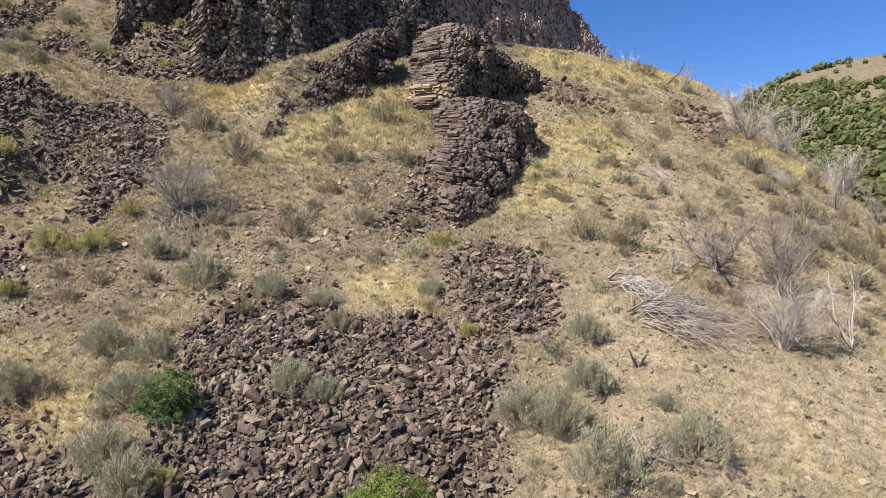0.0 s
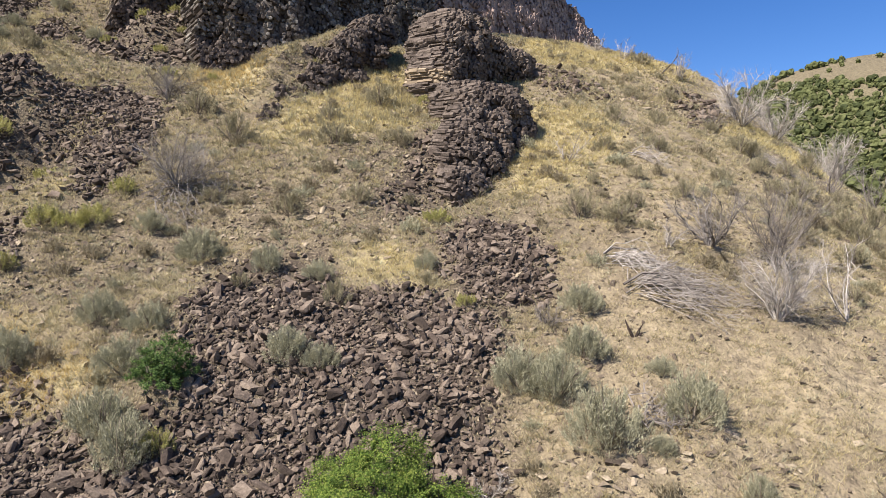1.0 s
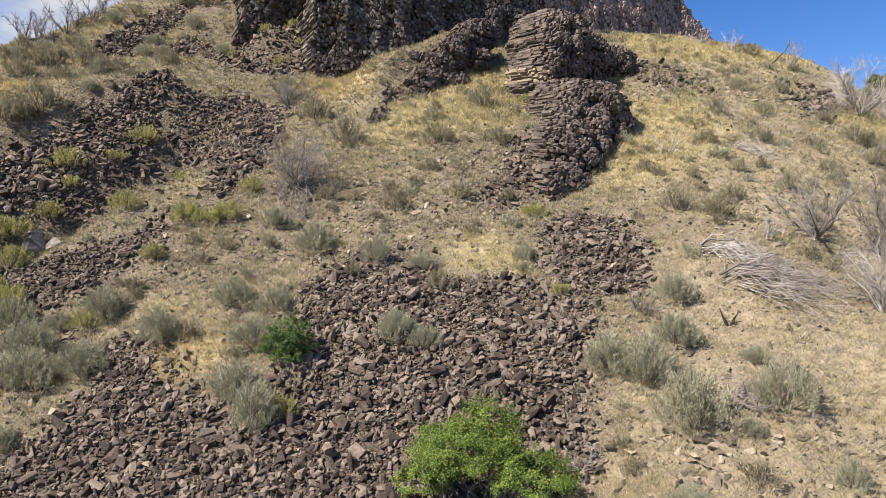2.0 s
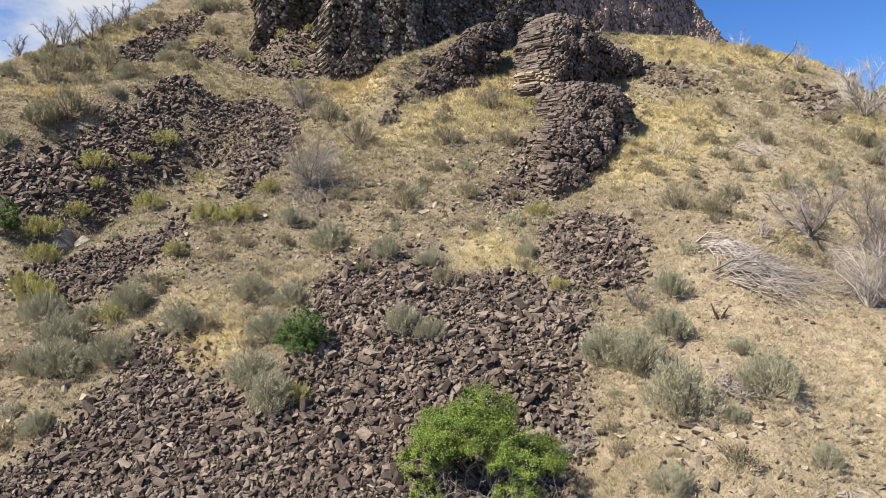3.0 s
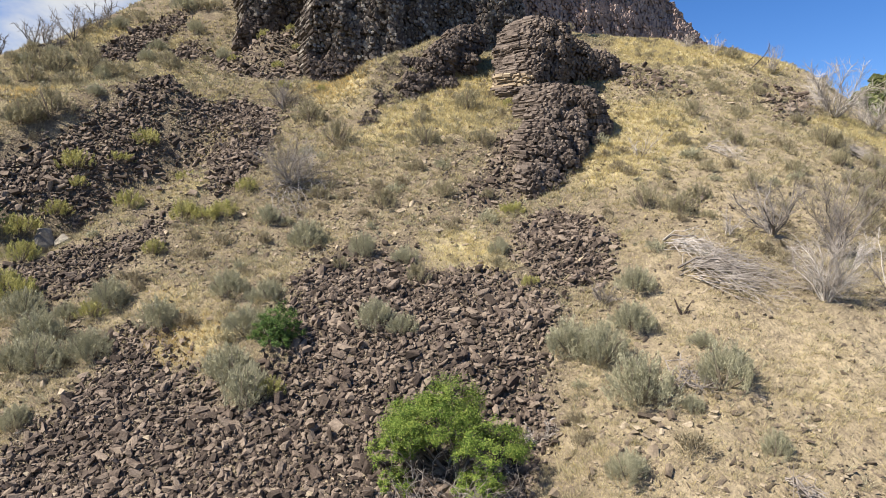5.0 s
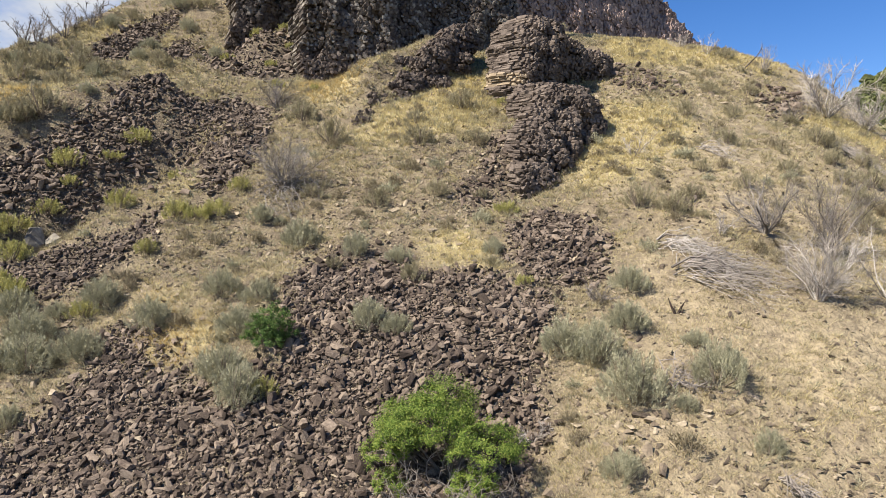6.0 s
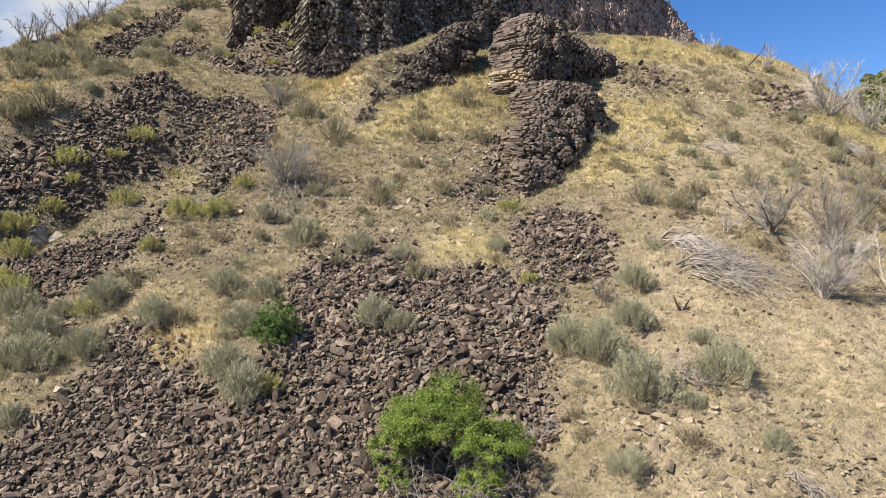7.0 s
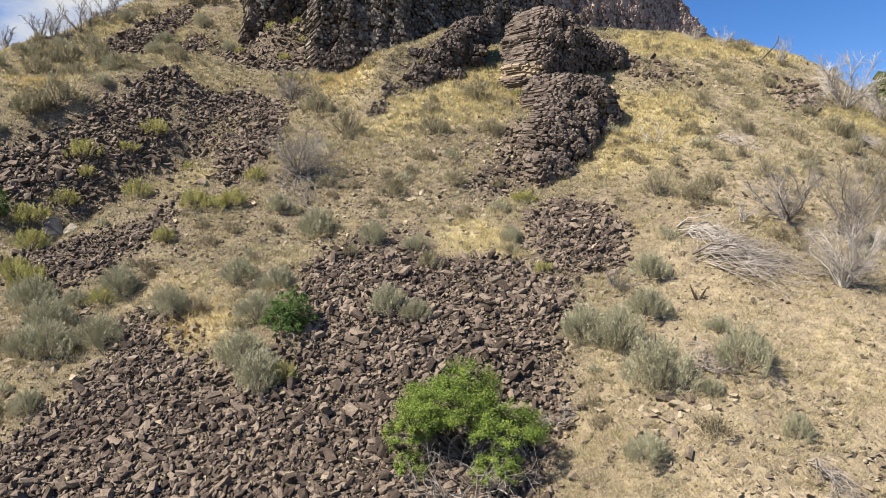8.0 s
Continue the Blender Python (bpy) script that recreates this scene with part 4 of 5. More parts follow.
def small_green(x, y, w, seed, label):
    thing = tagged(new("green_shrub"), label, "shrub")
    part("crown", tri_mesh("crown", *leaf_cloud([(0.05, 0, 0.62, 0.44, 0.40), (-0.22, 0, 0.3, 0.4, 0.32), (0.2, -0.1, 0.35, 0.38, 0.34), (0.0, -0.2, 0.15, 0.4, 0.3)], 14000, 0.034, seed), LEAF_DARK), thing, "dark green leaves")
    rng = np.random.default_rng(seed)
    part("limb_framework", limbs((0, 0, -0.05), [(rng.uniform(-0.4, 0.4), rng.uniform(-0.4, 0.4), 0.7) for _ in range(7)], 0.018, seed + 1, 1, TWIG), thing)
    stand(thing, x, y, w, 0.4, copy=False)


# tufts on the rock, placed by pixel rays to fit the camera's view
for k, (x, y, z, w) in enumerate([(-5.9, 41.6, 21.3, 1.0), (-7.1, 40.0, 19.7, 0.8), (1.9, 35.6, 17.2, 0.9), (1.6, 33.9, 16.2, 0.7), (3.1, 41.6, 22.5, 0.9), (-0.5, 36.4, 16.7, 1.0), (-4.9, 43.2, 22.6, 0.9)]):
    m = Matrix.Translation((x, y, z)) @ Matrix.Rotation(k * 1.3, 4, "Z")
    tuft = copy_thing((olive_kinds + dry_kinds)[k % 5], m)
    tuft.matrix_basis = m @ Matrix.Diagonal((w, w, w * 0.8, 1))

leafy_shrub()
small_green(-7.4, 18.4, 1.5, 411, "dark green leafy shrub at the edge of the scree")
small_green(-23.4, 23.7, 1.4, 421, "green leafy shrub below the western rocks")


# ---------------------------------------------------------------- dead trees
def dead_tree(label, x, y, w, h, seed, stems=7, wood=DEADWOOD, depth=2, radius=0.05, upright=0.0, name="dead_tree", lean=(0, 0), kids=2, sprays=3, fine_r=0.009, fan=0.62):
    """A bare tree or shrub: several stems forking into fine twigs."""
    rng = np.random.default_rng(seed)
    thing = tagged(new(name), label, "dead tree")
    for k in range(stems):
        a = 6.28 * (k + rng.uniform(-0.3, 0.3)) / stems
        o = rng.uniform(0.25, 1.0) * (1 - upright)
        d = np.array([math.cos(a) * o * w * 0.5 + lean[0] * h, math.sin(a) * o * w * 0.5 + lean[1] * h, h * (1 - 0.35 * o)])
        main, fine = [], []
        p, r, n_seg = np.array([0.06 * math.cos(a), 0.06 * math.sin(a), -0.1]), radius * rng.uniform(0.7, 1.2), 6
        reach = np.linalg.norm(d)
        way = d / reach + np.array([math.cos(a), math.sin(a), 0]) * 0.35 * (1 - upright)
        for step in range(n_seg):
            way = way / np.linalg.norm(way) + rng.normal(0, 0.25, 3) + np.array([0, 0, 0.08])
            way /= np.linalg.norm(way)
            q = p + way * reach * 0.95 / n_seg
            main.append((p, q, r, r * 0.8))
            p, r = q, r * 0.8
            for _ in range(2 if step == 0 else sprays):
                e = way + rng.normal(0, fan, 3) + np.array([0, 0, 0.1])
                e /= np.linalg.norm(e)
                grow(rng, fine, main[-1][0] + (q - main[-1][0]) * rng.uniform(0, 1), e, h * rng.uniform(0.10, 0.24) * (1.15 - 0.1 * step), max(r * 0.45, fine_r), depth - 1, 0.35, kids, 0.65, 0.12, 0.6)
        stem = part("stem", tri_mesh("stem", *tubes(main, 5), wood), thing)
        tagged(part("twig_spray", tri_mesh("twig_spray", *tubes(fine, 3), wood), stem), kind="stuff")
    thing.matrix_basis = Matrix.Translation((x, y, ground_z(x, y))) @ Matrix.Rotation(rng.uniform(0, 6.28) if lean == (0, 0) else 0, 4, "Z")
    return thing


dead_tree("bare dark dead shrub below the cliff", -14.3, 36.4, 2.4, 2.8, 501, 12, DARKWOOD, 3, 0.035, sprays=5, fine_r=0.007)
dead_tree("bare grey dead shrub among the stones", -10.6, 28.2, 2.8, 3.0, 502, 13, GREYWOOD, 3, 0.035, sprays=6, fine_r=0.007)
dead_tree("small bent dead shrub on the grass", 6.2, 31.6, 1.6, 1.7, 503, 5, DEADWOOD, 2, 0.03, lean=(0.45, 0))
dead_tree("small withered dead shrub", 8.6, 24.7, 1.2, 1.3, 504, 7, DEADWOOD, 2, 0.02)
dead_tree("bare wide-branched dead shrub on the slope", 10.5, 25.4, 3.4, 3.0, 505, 11, GREYWOOD, 3, 0.045, sprays=4, fine_r=0.007)
dead_tree("bleached dead juniper with many fine twigs", 10.8, 20.9, 3.0, 2.8, 506, 15, DEADWOOD, 3, 0.036, upright=0.3, sprays=6, fine_r=0.007)
dead_tree("tall narrow grey dead juniper tree", 12.6, 24.6, 1.1, 3.5, 507, 12, DARKWOOD, 3, 0.03, upright=0.9, sprays=6, fine_r=0.007, fan=0.3)
dead_tree("slender pale dead sapling tree", 13.3, 21.4, 1.4, 3.3, 508, 4, DEADWOOD, 2, 0.035, upright=0.5)
dead_tree("bare grey dead tree on the ridge", 20.4, 44.4, 4.8, 4.8, 509, 15, DEADWOOD, 2, 0.055, kids=2, sprays=6, fine_r=0.014)
dead_tree("bare grey dead tree beyond the ridge", 24.0, 47.0, 3.8, 3.8, 510, 13, DEADWOOD, 2, 0.045, kids=2, sprays=6, fine_r=0.014)
dead_tree("bare brown dead shrub on the ridge flank", 17.2, 41.6, 1.8, 1.7, 511, 8, DARKWOOD, 2, 0.03)
dead_tree("leaning charred snag on the skyline", 16.7, 49.6, 0.5, 2.4, 512, 1, DARKWOOD, 1, 0.09, upright=0.8, lean=(0.4, 0))
dead_tree("pale dead tree on the skyline", 18.2, 49.8, 1.5, 2.4, 513, 7, DEADWOOD, 2, 0.04, upright=0.4)
dead_tree("pale dead tree at the foot of the cliff", 14.4, 50.8, 1.3, 1.9, 514, 6, DEADWOOD, 2, 0.04, upright=0.4)
dead_tree("grey dead brush against the cliff end", 13.0, 53.8, 2.8, 1.5, 515, 14, DEADWOOD, 2, 0.03)
dead_tree("grey dead shrub at the edge of the scree", 1.3, 16.0, 1.2, 0.9, 516, 10, DEADWOOD, 2, 0.02)
dead_tree("purplish-grey leafless dead sagebrush", 3.5, 20.9, 1.2, 0.9, 517, 12, DARKWOOD, 2, 0.015)
dead_tree("bare dead shrub on the eastern flank", 22.3, 37.6, 2.9, 2.7, 518, 12, DARKWOOD, 2, 0.04)
dead_tree("pale dead tree below the ridge", 26.0, 43.5, 4.6, 3.8, 519, 15, DEADWOOD, 2, 0.045, kids=2, sprays=6, fine_r=0.014)
dead_tree("bare dead tree on the far flank", 25.1, 38.3, 2.0, 3.5, 520, 8, DARKWOOD, 2, 0.04, upright=0.3)
for k, (x, y, w, h) in enumerate([(-34.6, 37.0, 1.6, 2.0), (-34.0, 39.6, 1.9, 2.3), (-33.9, 40.6, 2.2, 2.6), (-33.3, 42.6, 2.2, 3.2), (-32.8, 40.4, 1.9, 2.4), (-33.5, 47.1, 1.6, 2.2), (-32.9, 45.2, 1.8, 2.6), (-33.6, 44.0, 1.6, 2.6)]):
    tagged(dead_tree("burnt bare tree on the western skyline", x, y, w, h, 530 + k, 5, DARKWOOD, 2, 0.05, upright=0.4, fine_r=0.016), group="burnt trees on the skyline")


def fallen(label, x0, y0, x1, y1, n, width, seed, butt=0.05, wood=DEADWOOD):
    """A fallen dead juniper: a trunk that frays into a sheaf of bare boughs lying on the slope."""
    rng = np.random.default_rng(seed)
    thing = tagged(new("fallen_tree"), label, "fallen tree")
    a, b = np.array([x0, y0]), np.array([x1, y1])
    along, length = (b - a) / np.linalg.norm(b - a), np.linalg.norm(b - a)
    across = np.array([-along[1], along[0]])
    for name, count, r in (("trunk", 1, butt), ("bough_sheaf", n, 0.019)):
        segs = []
        for _ in range(count):
            reach, off, hump = length * rng.uniform(0.55, 1.0), rng.normal(0, 0.5) * width * (0.35 if name == "trunk" else 1), rng.uniform(0.05, 0.5)
            bow, rise_ = rng.normal(0, 0.34) * width, rng.uniform(0.8, 1.2)
            start = rng.normal(0, 0.12, 2) * width
            last, s0 = None, rng.uniform(0, 0.3) if name == "bough_sheaf" else 0
            for s in np.linspace(s0, 1, 7):
                q = a + start + along * reach * s + across * (off * s**1.3 + bow * math.sin(2.6 * s)) + rng.normal(0, 0.075, 2)
                z = ground_z(*q) + 0.05 + hump * math.sin(math.pi * min(1, s * 0.9 + 0.1)) * rng.uniform(0.5, 1.4)
                p = np.array([*q, z])
                if last is not None:
                    segs.append((last, p, r * (1 - 0.8 * max(0, s - 0.17)), r * (1 - 0.8 * s)))
                    if name == "bough_sheaf" and s > 0.3:
                        for _ in range(2):
                            d = (p - last) / np.linalg.norm(p - last) + rng.normal(0, 0.5, 3)
                            grow(rng, segs, p, d / np.linalg.norm(d), rng.uniform(0.2, 0.5), 0.009, 0)
                last = p
        part(name, tri_mesh(name, *tubes(segs, 5), DARKWOOD if name == "trunk" else wood), thing)
    return thing


fallen("grey fallen dead juniper with a sheaf of bare boughs", 6.5, 22.1, 10.4, 21.7, 70, 1.35, 601)
fallen("small grey fallen dead juniper", 6.1, 23.8, 8.2, 23.0, 24, 0.8, 602, 0.05)
fallen("grey fallen brush on the flank", 17.6, 37.6, 21.0, 36.6, 26, 0.9, 603, 0.06)
fallen("thin grey fallen brush on the grass", 9.8, 33.6, 11.6, 32.2, 12, 0.5, 604, 0.03)
fallen("tangled grey dead branches lying by a dead shrub", -10.9, 28.3, -9.0, 26.9, 22, 1.6, 606, 0.03, GREYWOOD)
fallen("grey dead branches among stones and grass", -10.4, 28.0, -12.3, 27.3, 10, 1.0, 607, 0.03, GREYWOOD)
fallen("dead branch lying beside grey sagebrush", 5.0, 16.7, 6.4, 17.0, 9, 0.6, 608, 0.03, DARKWOOD)
fallen("bleached fallen branch at the foot of the slope", 7.3, 13.9, 7.9, 13.0, 10, 0.4, 605, 0.03)


def stump():
    rng = np.random.default_rng(611)
    segs = []
    for dx, h in ((0.03, 0.5), (-0.05, 0.62), (0.1, 0.22)):
        grow(rng, segs, np.array([dx, 0, -0.05]), np.array([dx * 8, 0, 1.0]) / math.hypot(dx * 8, 1.0), h, 0.055, 0, 0.5)
    thing = tagged(new("stump", tri_mesh("stump", *tubes(segs, 6), CHAR)), "charred black stump in bare soil", "stump")
    thing.matrix_basis = Matrix.Translation((6.1, 20.4, ground_z(6.1, 20.4)))


stump()


def boulder(label, x, y, w, d, h, seed, turn=0.0):
    """A weathered, lichen-grey boulder with broken facets."""
    rng = np.random.default_rng(seed)
    p = rng.normal(0, 1, (34, 3))
    p = p / np.linalg.norm(p, axis=1)[:, None] * rng.uniform(0.72, 1.08, (34, 1)) * np.array([w, d, h]) * 0.5
    v, f = hull(p)
    thing = tagged(new("boulder", tri_mesh("boulder", v, f, LICHEN)), label, "boulder")
    thing.matrix_basis = Matrix.Translation((x, y, ground_z(x, y) + h * 0.25)) @ Matrix.Rotation(turn, 4, "Z")


boulder("pale grey lichen-covered boulder below the talus", -21.5, 25.0, 1.0, 1.0, 1.5, 621)
boulder("dark weathered boulder beside the scree", -20.7, 25.4, 1.3, 1.0, 1.0, 622)


# ---------------------------------------------------------------- junipers on the far hill
def crown_lump(seed, leaves, leaf):
    """A dense, lumpy far crown: a knobbly core with sprays standing out of it."""
    rng = np.random.default_rng(seed)
    bm = bmesh.new()
    bmesh.ops.create_icosphere(bm, subdivisions=2, radius=1.0)
    bm.verts.index_update()
    v, f = np.array([p.co[:] for p in bm.verts]), np.array([[p.index for p in q.verts] for q in bm.faces])
    bm.free()
    v = v * rng.uniform(0.6, 1.25, (len(v), 1)) * np.array([1.35, 1.25, 1.3]) + np.array([0, 0, 1.15])
    lv, lf = leaf_cloud([(0, 0, 1.2, 1.4, 1.35), (0.4, 0.1, 0.9, 1.2, 0.9)], leaves, leaf, seed + 1)
    return np.concatenate([v, lv]), np.concatenate([f, lf + len(v)])


def juniper(seed):
    thing = tagged(new("juniper"), "dark green juniper on the far hillside", "tree", "junipers on the far hill")
    part("crown", tri_mesh("crown", *crown_lump(seed, 90, 0.55), JUNIPER), thing)
    part("trunk", tri_mesh("trunk", *tubes([(np.array([0, 0, -0.4]), np.array([0.05, 0, 1.4]), 0.2, 0.1)], 6), TWIG), thing)
    return thing


def far_woods():
    rng = np.random.default_rng(71)
    kinds, used, count = [juniper(72), juniper(73), juniper(74)], set(), 0
    while count < 290:
        x, y = rng.uniform(92, 215), rng.uniform(150, 266)
        z = ground_z(x, y)
        thick = 0.9 if z < 66 + 5 * float(vnoise(np.array([x / 22]), np.array([y / 22]), 8)[0]) else 0.09
        if z < 8 or x > 0.72 * y or rng.uniform() > thick:
            continue
        kind = kinds[count % 3]
        stand(kind, x, y, rng.uniform(0.55, 1.1), rng.uniform(0, 6.28), 0.1, kind in used)
        used.add(kind)
        count += 1

    # the last trees along the crest of the hill
    for k in range(16):
        x = 118 + 2.6 * k + rng.uniform(-1, 1)
        ys = np.arange(190, 300, 2.0)
        y = float(ys[np.argmax(land(0 * ys + x, ys) / ys)]) - 3
        stand(kinds[k % 3], x, y, rng.uniform(0.6, 1.2), rng.uniform(0, 6.28), 0.1)


far_woods()


def woods_beyond():
    """The crowns that fill the far wood between the nearer junipers."""
    rng = np.random.default_rng(76)
    shapes = [crown_lump(77 + k, 12, 0.6) for k in range(5)]
    X, Y = rng.uniform(92, 200, 12000), rng.uniform(150, 268, 12000)
    Z = land(X, Y)
    keep = (Z > 5) & (X < 0.72 * Y) & (Z < 66 + 5 * vnoise(X / 22, Y / 22, 8)) & (vnoise(X / 11, Y / 11, 9) > -0.75)
    at = np.stack([X, Y, Z - 0.1], 1)[keep][:2400]
    size = np.exp(rng.normal(-0.5, 0.35, (len(at), 1))) * np.ones((1, 3))
    tagged(new("far_woods", scatter("far_woods", shapes, at, turns(len(at), 0.05), size, JUNIPER)), "dark green juniper woods on the far hill", "woods", kind="stuff")


woods_beyond()


# ---------------------------------------------------------------- loose rock
ROCK_MESHES = [tri_mesh("rock", v, f, ROCK_ONE) for v, f in ROCKS]
STONE_MESHES = [tri_mesh("rock", v, f, STONE_ONE) for v, f in ROCKS]


def sample(poly, spacing):
    p = np.array(poly)
    xs, ys = np.arange(p[:, 0].min() - 1, p[:, 0].max() + 1, spacing), np.arange(p[:, 1].min() - 1, p[:, 1].max() + 1, spacing)
    X, Y = np.meshgrid(xs, ys)
    X, Y = (X + RNG.uniform(-0.5, 0.5, X.shape) * spacing).ravel(), (Y + RNG.uniform(-0.5, 0.5, X.shape) * spacing).ravel()
    keep = RNG.uniform(0, 1, X.shape) < soft_mask([poly], X, Y, 0.45) ** 1.5 * 1.2
    return X[keep], Y[keep]


def scree(key, label, spacing, length, flat=0.75, loose=0, thin=0.0, layers=1):
    """A field of broken columns lying on the slope."""
    sunk = key in SUNK
    X, Y = sample(SCREES[key], spacing)
    for _ in range(layers - 1):
        x2, y2 = sample(SCREES[key], spacing * 1.25)
        X, Y = np.append(X, x2), np.append(Y, y2)
    if thin:
        keep = RNG.uniform(0, 1, X.shape) > thin
        X, Y = X[keep], Y[keep]
    n = len(X)
    big = length * np.exp(np.clip(RNG.normal(0, 0.45, n), -0.9, 1.0))
    size = np.stack([big * RNG.uniform(0.8, 1.6, n), big * RNG.uniform(0.65, 1.05, n), big * RNG.uniform(0.45, 0.85, n)], 1)
    at = np.stack([X, Y, land(X, Y) + size[:, 2] * RNG.uniform(*((-0.25, 0.2) if sunk else (0.0, 0.75)), n)], 1)
    rot = turns(n, flat * 1.3)
    slope = np.array(Matrix.Rotation(radians(28), 3, "X"))
    rot = slope[None] @ rot
    own = np.zeros(n, bool)
    if loose:
        own[np.argsort(Y - 0.02 * np.abs(X + 5))[: min(loose, n // 2)]] = True
    thing = new("scree", scatter("scree", ROCKS, at[~own], rot[~own], size[~own], STONE if sunk else ROCK))
    if layers > 1:
        fx, fy = sample(SCREES[key], spacing * 0.85)
        small = 0.4 * length * np.exp(np.clip(RNG.normal(0, 0.4, len(fx)), -0.8, 0.9))
        chips = scatter("chips", STONES, np.stack([fx, fy, land(fx, fy) + small * RNG.uniform(0.0, 0.9, len(fx))], 1), turns(len(fx)), small[:, None] * np.array([1.9, 1.4, 1.1]), ROCK)
        tagged(part("chips", chips, thing), kind="stuff")
    tagged(thing, label, "scree", kind="stuff")
    for k in np.flatnonzero(own):
        m = Matrix(rot[k].tolist()).to_4x4() @ Matrix.Diagonal((*[float(v) for v in size[k]], 1))
        m.translation = Vector(at[k].tolist())
        part("rock", (STONE_MESHES if sunk else ROCK_MESHES)[k % len(ROCKS)], thing).matrix_basis = m
    return thing


def gravel():
    """Small stones strewn over the whole slope, in drifts."""
    n = 56000
    X, Y = RNG.uniform(-33, 26, n), 12 + 45 * RNG.uniform(0, 1, n) ** 1.5
    keep = RNG.uniform(0, 1, n) < 0.48 + 0.6 * vnoise(X / 2.6, Y / 2.6, 51) + 0.3 * vnoise(X / 0.8, Y / 0.8, 52) - 0.08 * (X > 5)
    X, Y = X[keep], Y[keep]
    n = len(X)
    big = 0.105 * np.exp(np.clip(RNG.normal(0, 0.5, n), -1, 0.95))
    size = np.stack([big * 1.3, big * RNG.uniform(0.6, 1, n), big * RNG.uniform(0.5, 0.8, n)], 1)
    at = np.stack([X, Y, land(X, Y) + 0.02], 1)
    tagged(new("stones", scatter("stones", STONES, at, turns(n, 0.6), size, STONE)), "small brown stones strewn over the soil", "stones", kind="stuff")


# ---------------------------------------------------------------- grass
def grass(name, label, X, Y, height, blades, material, wide=0.0095, spread=0.09):
    n = len(X)
    k = np.repeat(np.arange(n), blades)
    m = len(k)
    a = RNG.uniform(0, 2 * np.pi, m)
    r = RNG.uniform(0, spread, m)
    px, py = X[k] + r * np.cos(a), Y[k] + r * np.sin(a)
    p = np.stack([px, py, land(X, Y)[k] - 0.02], 1)
    h = height[k] * RNG.uniform(0.5, 1.2, m)
    lean = RNG.uniform(0.2, 1.5, m)
    tip = p + np.stack([np.cos(a) * h * lean, np.sin(a) * h * lean, h], 1)
    b = RNG.uniform(0, 2 * np.pi, m)
    side = np.stack([np.cos(b), np.sin(b), 0 * b], 1) * (wide * np.clip((Y[k] / 20) ** 1.3, 0.55, 2.6))[:, None]
    v = np.stack([p - side, p + side, tip], 1).reshape(-1, 3)
    tagged(new(name, tri_mesh(name, v, np.arange(3 * m).reshape(-1, 3), material)), label, "grass", kind="stuff")


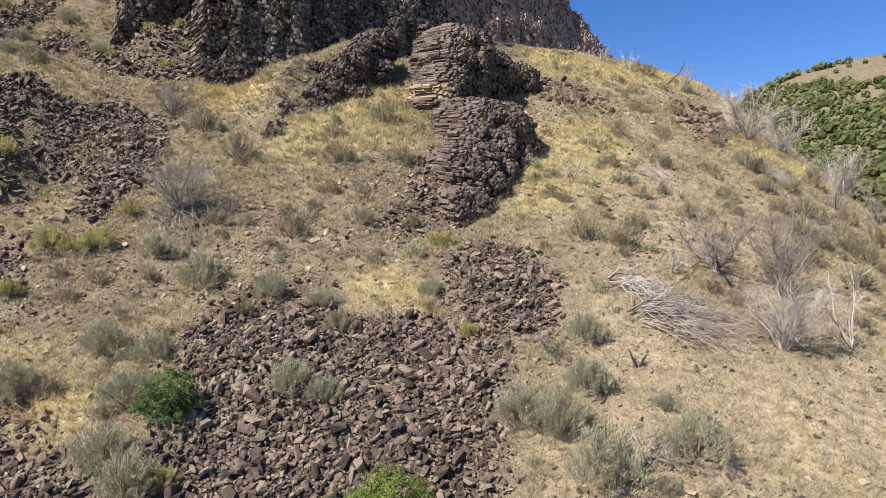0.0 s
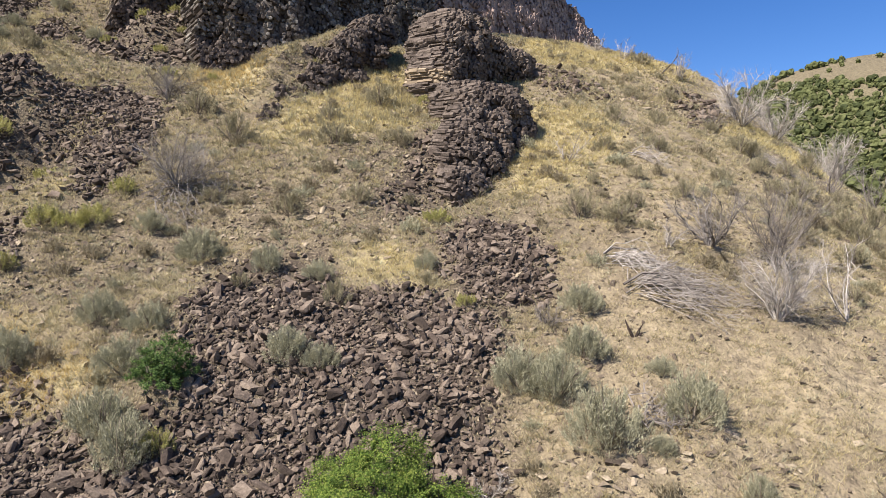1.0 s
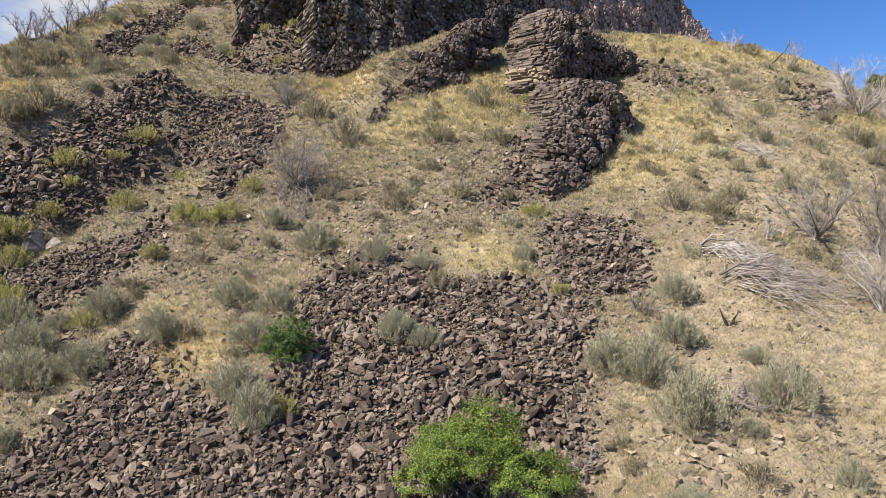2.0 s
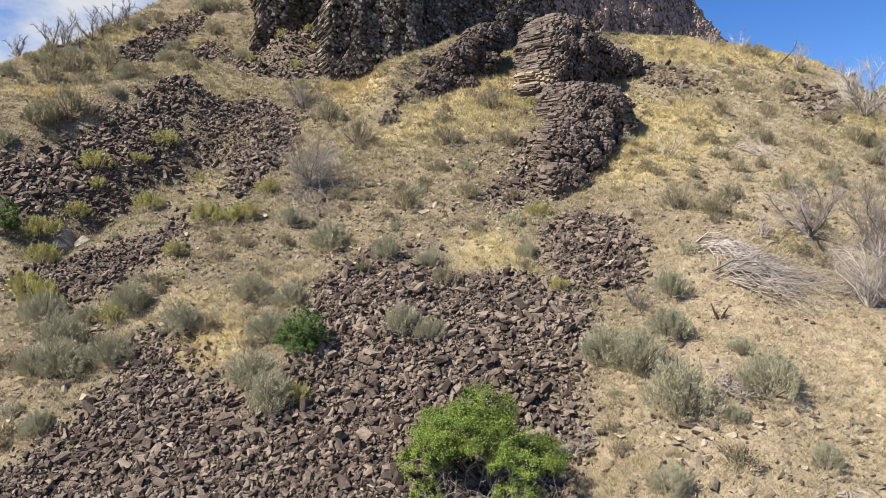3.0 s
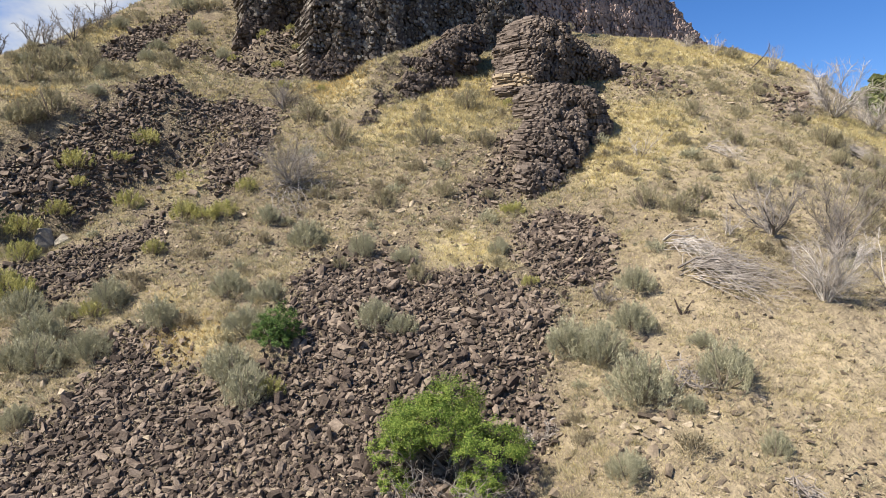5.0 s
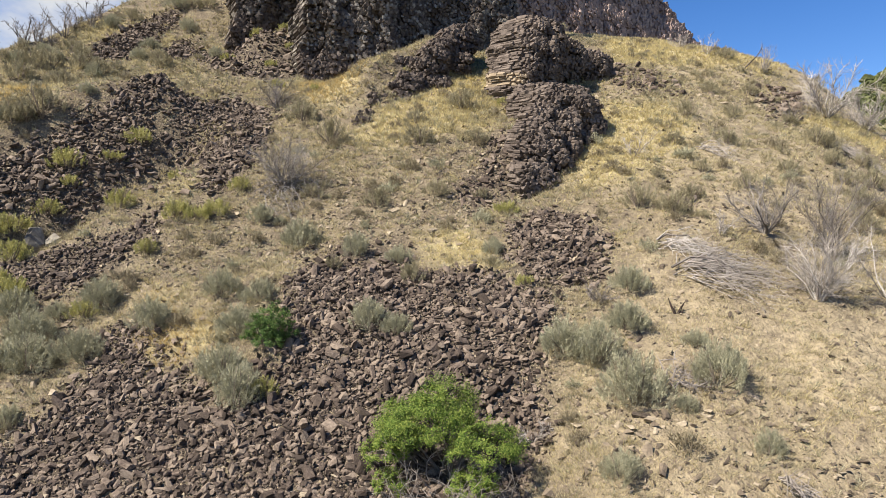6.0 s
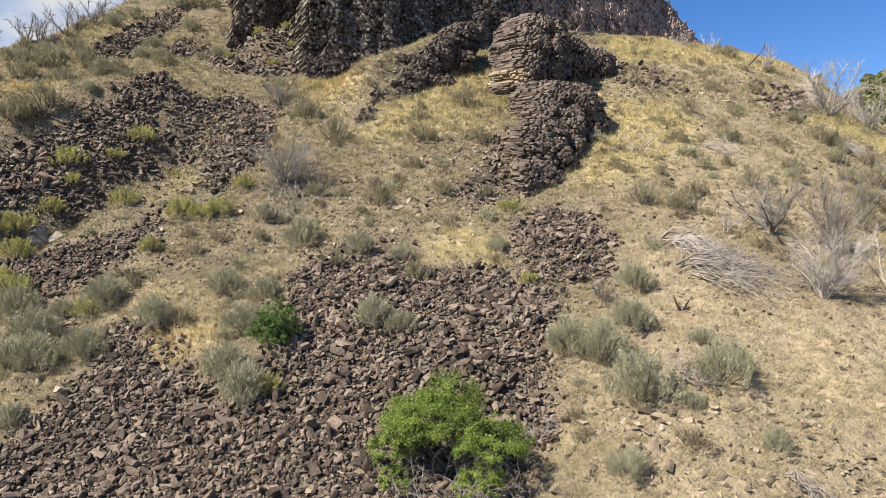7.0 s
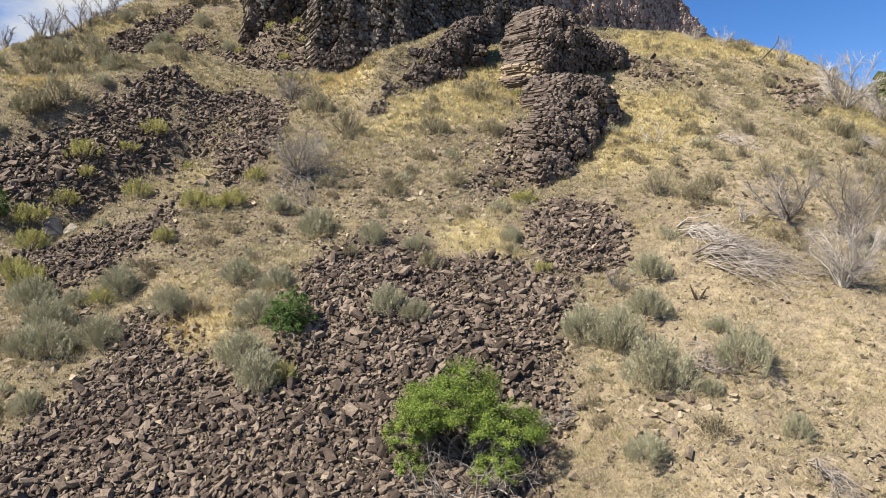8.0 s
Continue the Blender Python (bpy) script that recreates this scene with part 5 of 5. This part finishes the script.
def meadow():
    n = 200000
    X, Y = RNG.uniform(-34, 27, n), 12 + 56 * RNG.uniform(0, 1, n) ** 1.6
    rocky, gold = soft_mask([p for k, p in SCREES.items() if k not in LIGHT], X, Y), soft_mask(list(MEADOWS.values()), X, Y, 0.8)
    drift = 0.62 + 0.6 * vnoise(X / 3.3, Y / 3.3, 61) + 0.6 * vnoise(X / 0.8, Y / 0.8, 62) - 0.15 * (X > 4)
    grows = (RNG.uniform(0, 1, n) < np.clip(drift, 0.08, 1) * (1 - 0.98 * rocky) + gold * 0.8)
    isgold = RNG.uniform(0, 1, n) < gold + 0.25 * (vnoise(X / 2, Y / 2, 63) > 0.3)
    h = 0.08 + 0.12 * RNG.uniform(0, 1, n) + 0.05 * gold
    amber = soft_mask([MEADOWS[k] for k in ("hollow", "pocket", "foot_bank", "nook", "gap", "west_hollow")], X, Y, 0.6) > 0.3
    for name, label, pick, tall, material in (("dry_grass", "bleached dry bunchgrass over the slope", grows & ~isgold, 1.0, STRAW), ("golden_grass", "golden cheatgrass in drifts", grows & isgold & ~amber, 1.1, GOLD),
                                              ("amber_grass", "amber cheatgrass in hollows of the slope", grows & isgold & amber, 1.1, AMBER)):
        grass(name, label, X[pick], Y[pick], h[pick] * tall, 6, material)
    clump = (RNG.uniform(0, 1, n) < 0.075 + 0.10 * (vnoise(X / 2.4, Y / 2.4, 67) > 0) - 0.04 * (X > 4)) & (rocky < 0.25) & (Y < 50)
    grey = RNG.uniform(0, 1, n) < 0.3 + 0.5 * vnoise(X / 4, Y / 4, 68) - 0.35 * (X > 4)
    for label, pick, material in (("pale olive clumps of dry bunchgrass", clump & ~grey, STRAW), ("grey-olive clumps of withered bunchgrass", clump & grey, DRYSAGE)):
        grass("bunchgrass", label, X[pick], Y[pick], 0.14 + 0.17 * RNG.uniform(0, 1, pick.sum()) - 0.06 * (X[pick] > 4), 22, material, 0.009, 0.13)
    forb = (RNG.uniform(0, 1, n) < 0.02 + 0.05 * (vnoise(X / 3, Y / 3, 64) > 0.1) - 0.05 * (X > 4)) & (rocky < 0.3)
    grass("low_forbs", "grey-green withered forbs between the grass", X[forb], Y[forb], 0.12 + 0.8 * h[forb], 16, SAGE, 0.009)


meadow()
gravel()
scree("main", "broad scree of brown broken basalt columns", 0.135, 0.145, 0.9, 300, layers=2)
scree("pile", "rounded pile of brown broken basalt columns", 0.145, 0.155, 0.9, 300, layers=2)
scree("west", "dark talus of broken basalt below the western rocks", 0.185, 0.185, 0.9, 260, layers=3)
scree("upper", "dark broken basalt between tufts of grass", 0.19, 0.165, 0.9, 160, layers=2)
scree("gully", "brown scree in the western gully", 0.17, 0.15, 0.9, 120, layers=2)
scree("chute", "dark stones in the chute below the cliff", 0.27, 0.22, 0.9)
scree("skyline", "dark talus high on the western slope", 0.2, 0.2, 0.9, 40, layers=2)
scree("saddle", "dark stones beside the cliff buttress", 0.24, 0.2, 0.9, 30, layers=2)
scree("foot", "reddish-brown stones at the foot of the outcrop", 0.2, 0.19, 0.9, 40)
scree("edge", "thin brown stones at the upper edge of the scree", 0.26, 0.18, 0.8, 40, 0.35)
scree("track", "half-buried brown stones in bare soil", 0.36, 0.2, 0.5, 40, 0.45)
scree("ledge", "dark low ledge of weathered basalt blocks", 0.23, 0.23, 0.7, 80, 0.25)
scree("brow", "dark weathered blocks on the brow of the slope", 0.25, 0.25, 0.7, 60, 0.3)
scree("terrace", "scattered dark weathered blocks on the upper slope", 0.28, 0.2, 0.7, 60, 0.5)
scree("shelf", "scattered dark broken basalt between grass tufts", 0.26, 0.17, 0.9, 100, 0.5)
scree("midslope", "scattered angular stones on the mid slope", 0.22, 0.13, 0.7, 100, 0.35)
scree("bench", "small angular stones among tufts of dry grass", 0.25, 0.14, 0.7, 120, 0.5)
scree("corner", "small brown stones between sagebrush", 0.27, 0.14, 0.7, 60, 0.55)
scree("apron", "small brown stones half sunk in pale soil", 0.30, 0.14, 0.6, 100, 0.5)
scree("knoll", "grey stones among sagebrush", 0.45, 0.3, 0.6, 0, 0.4)
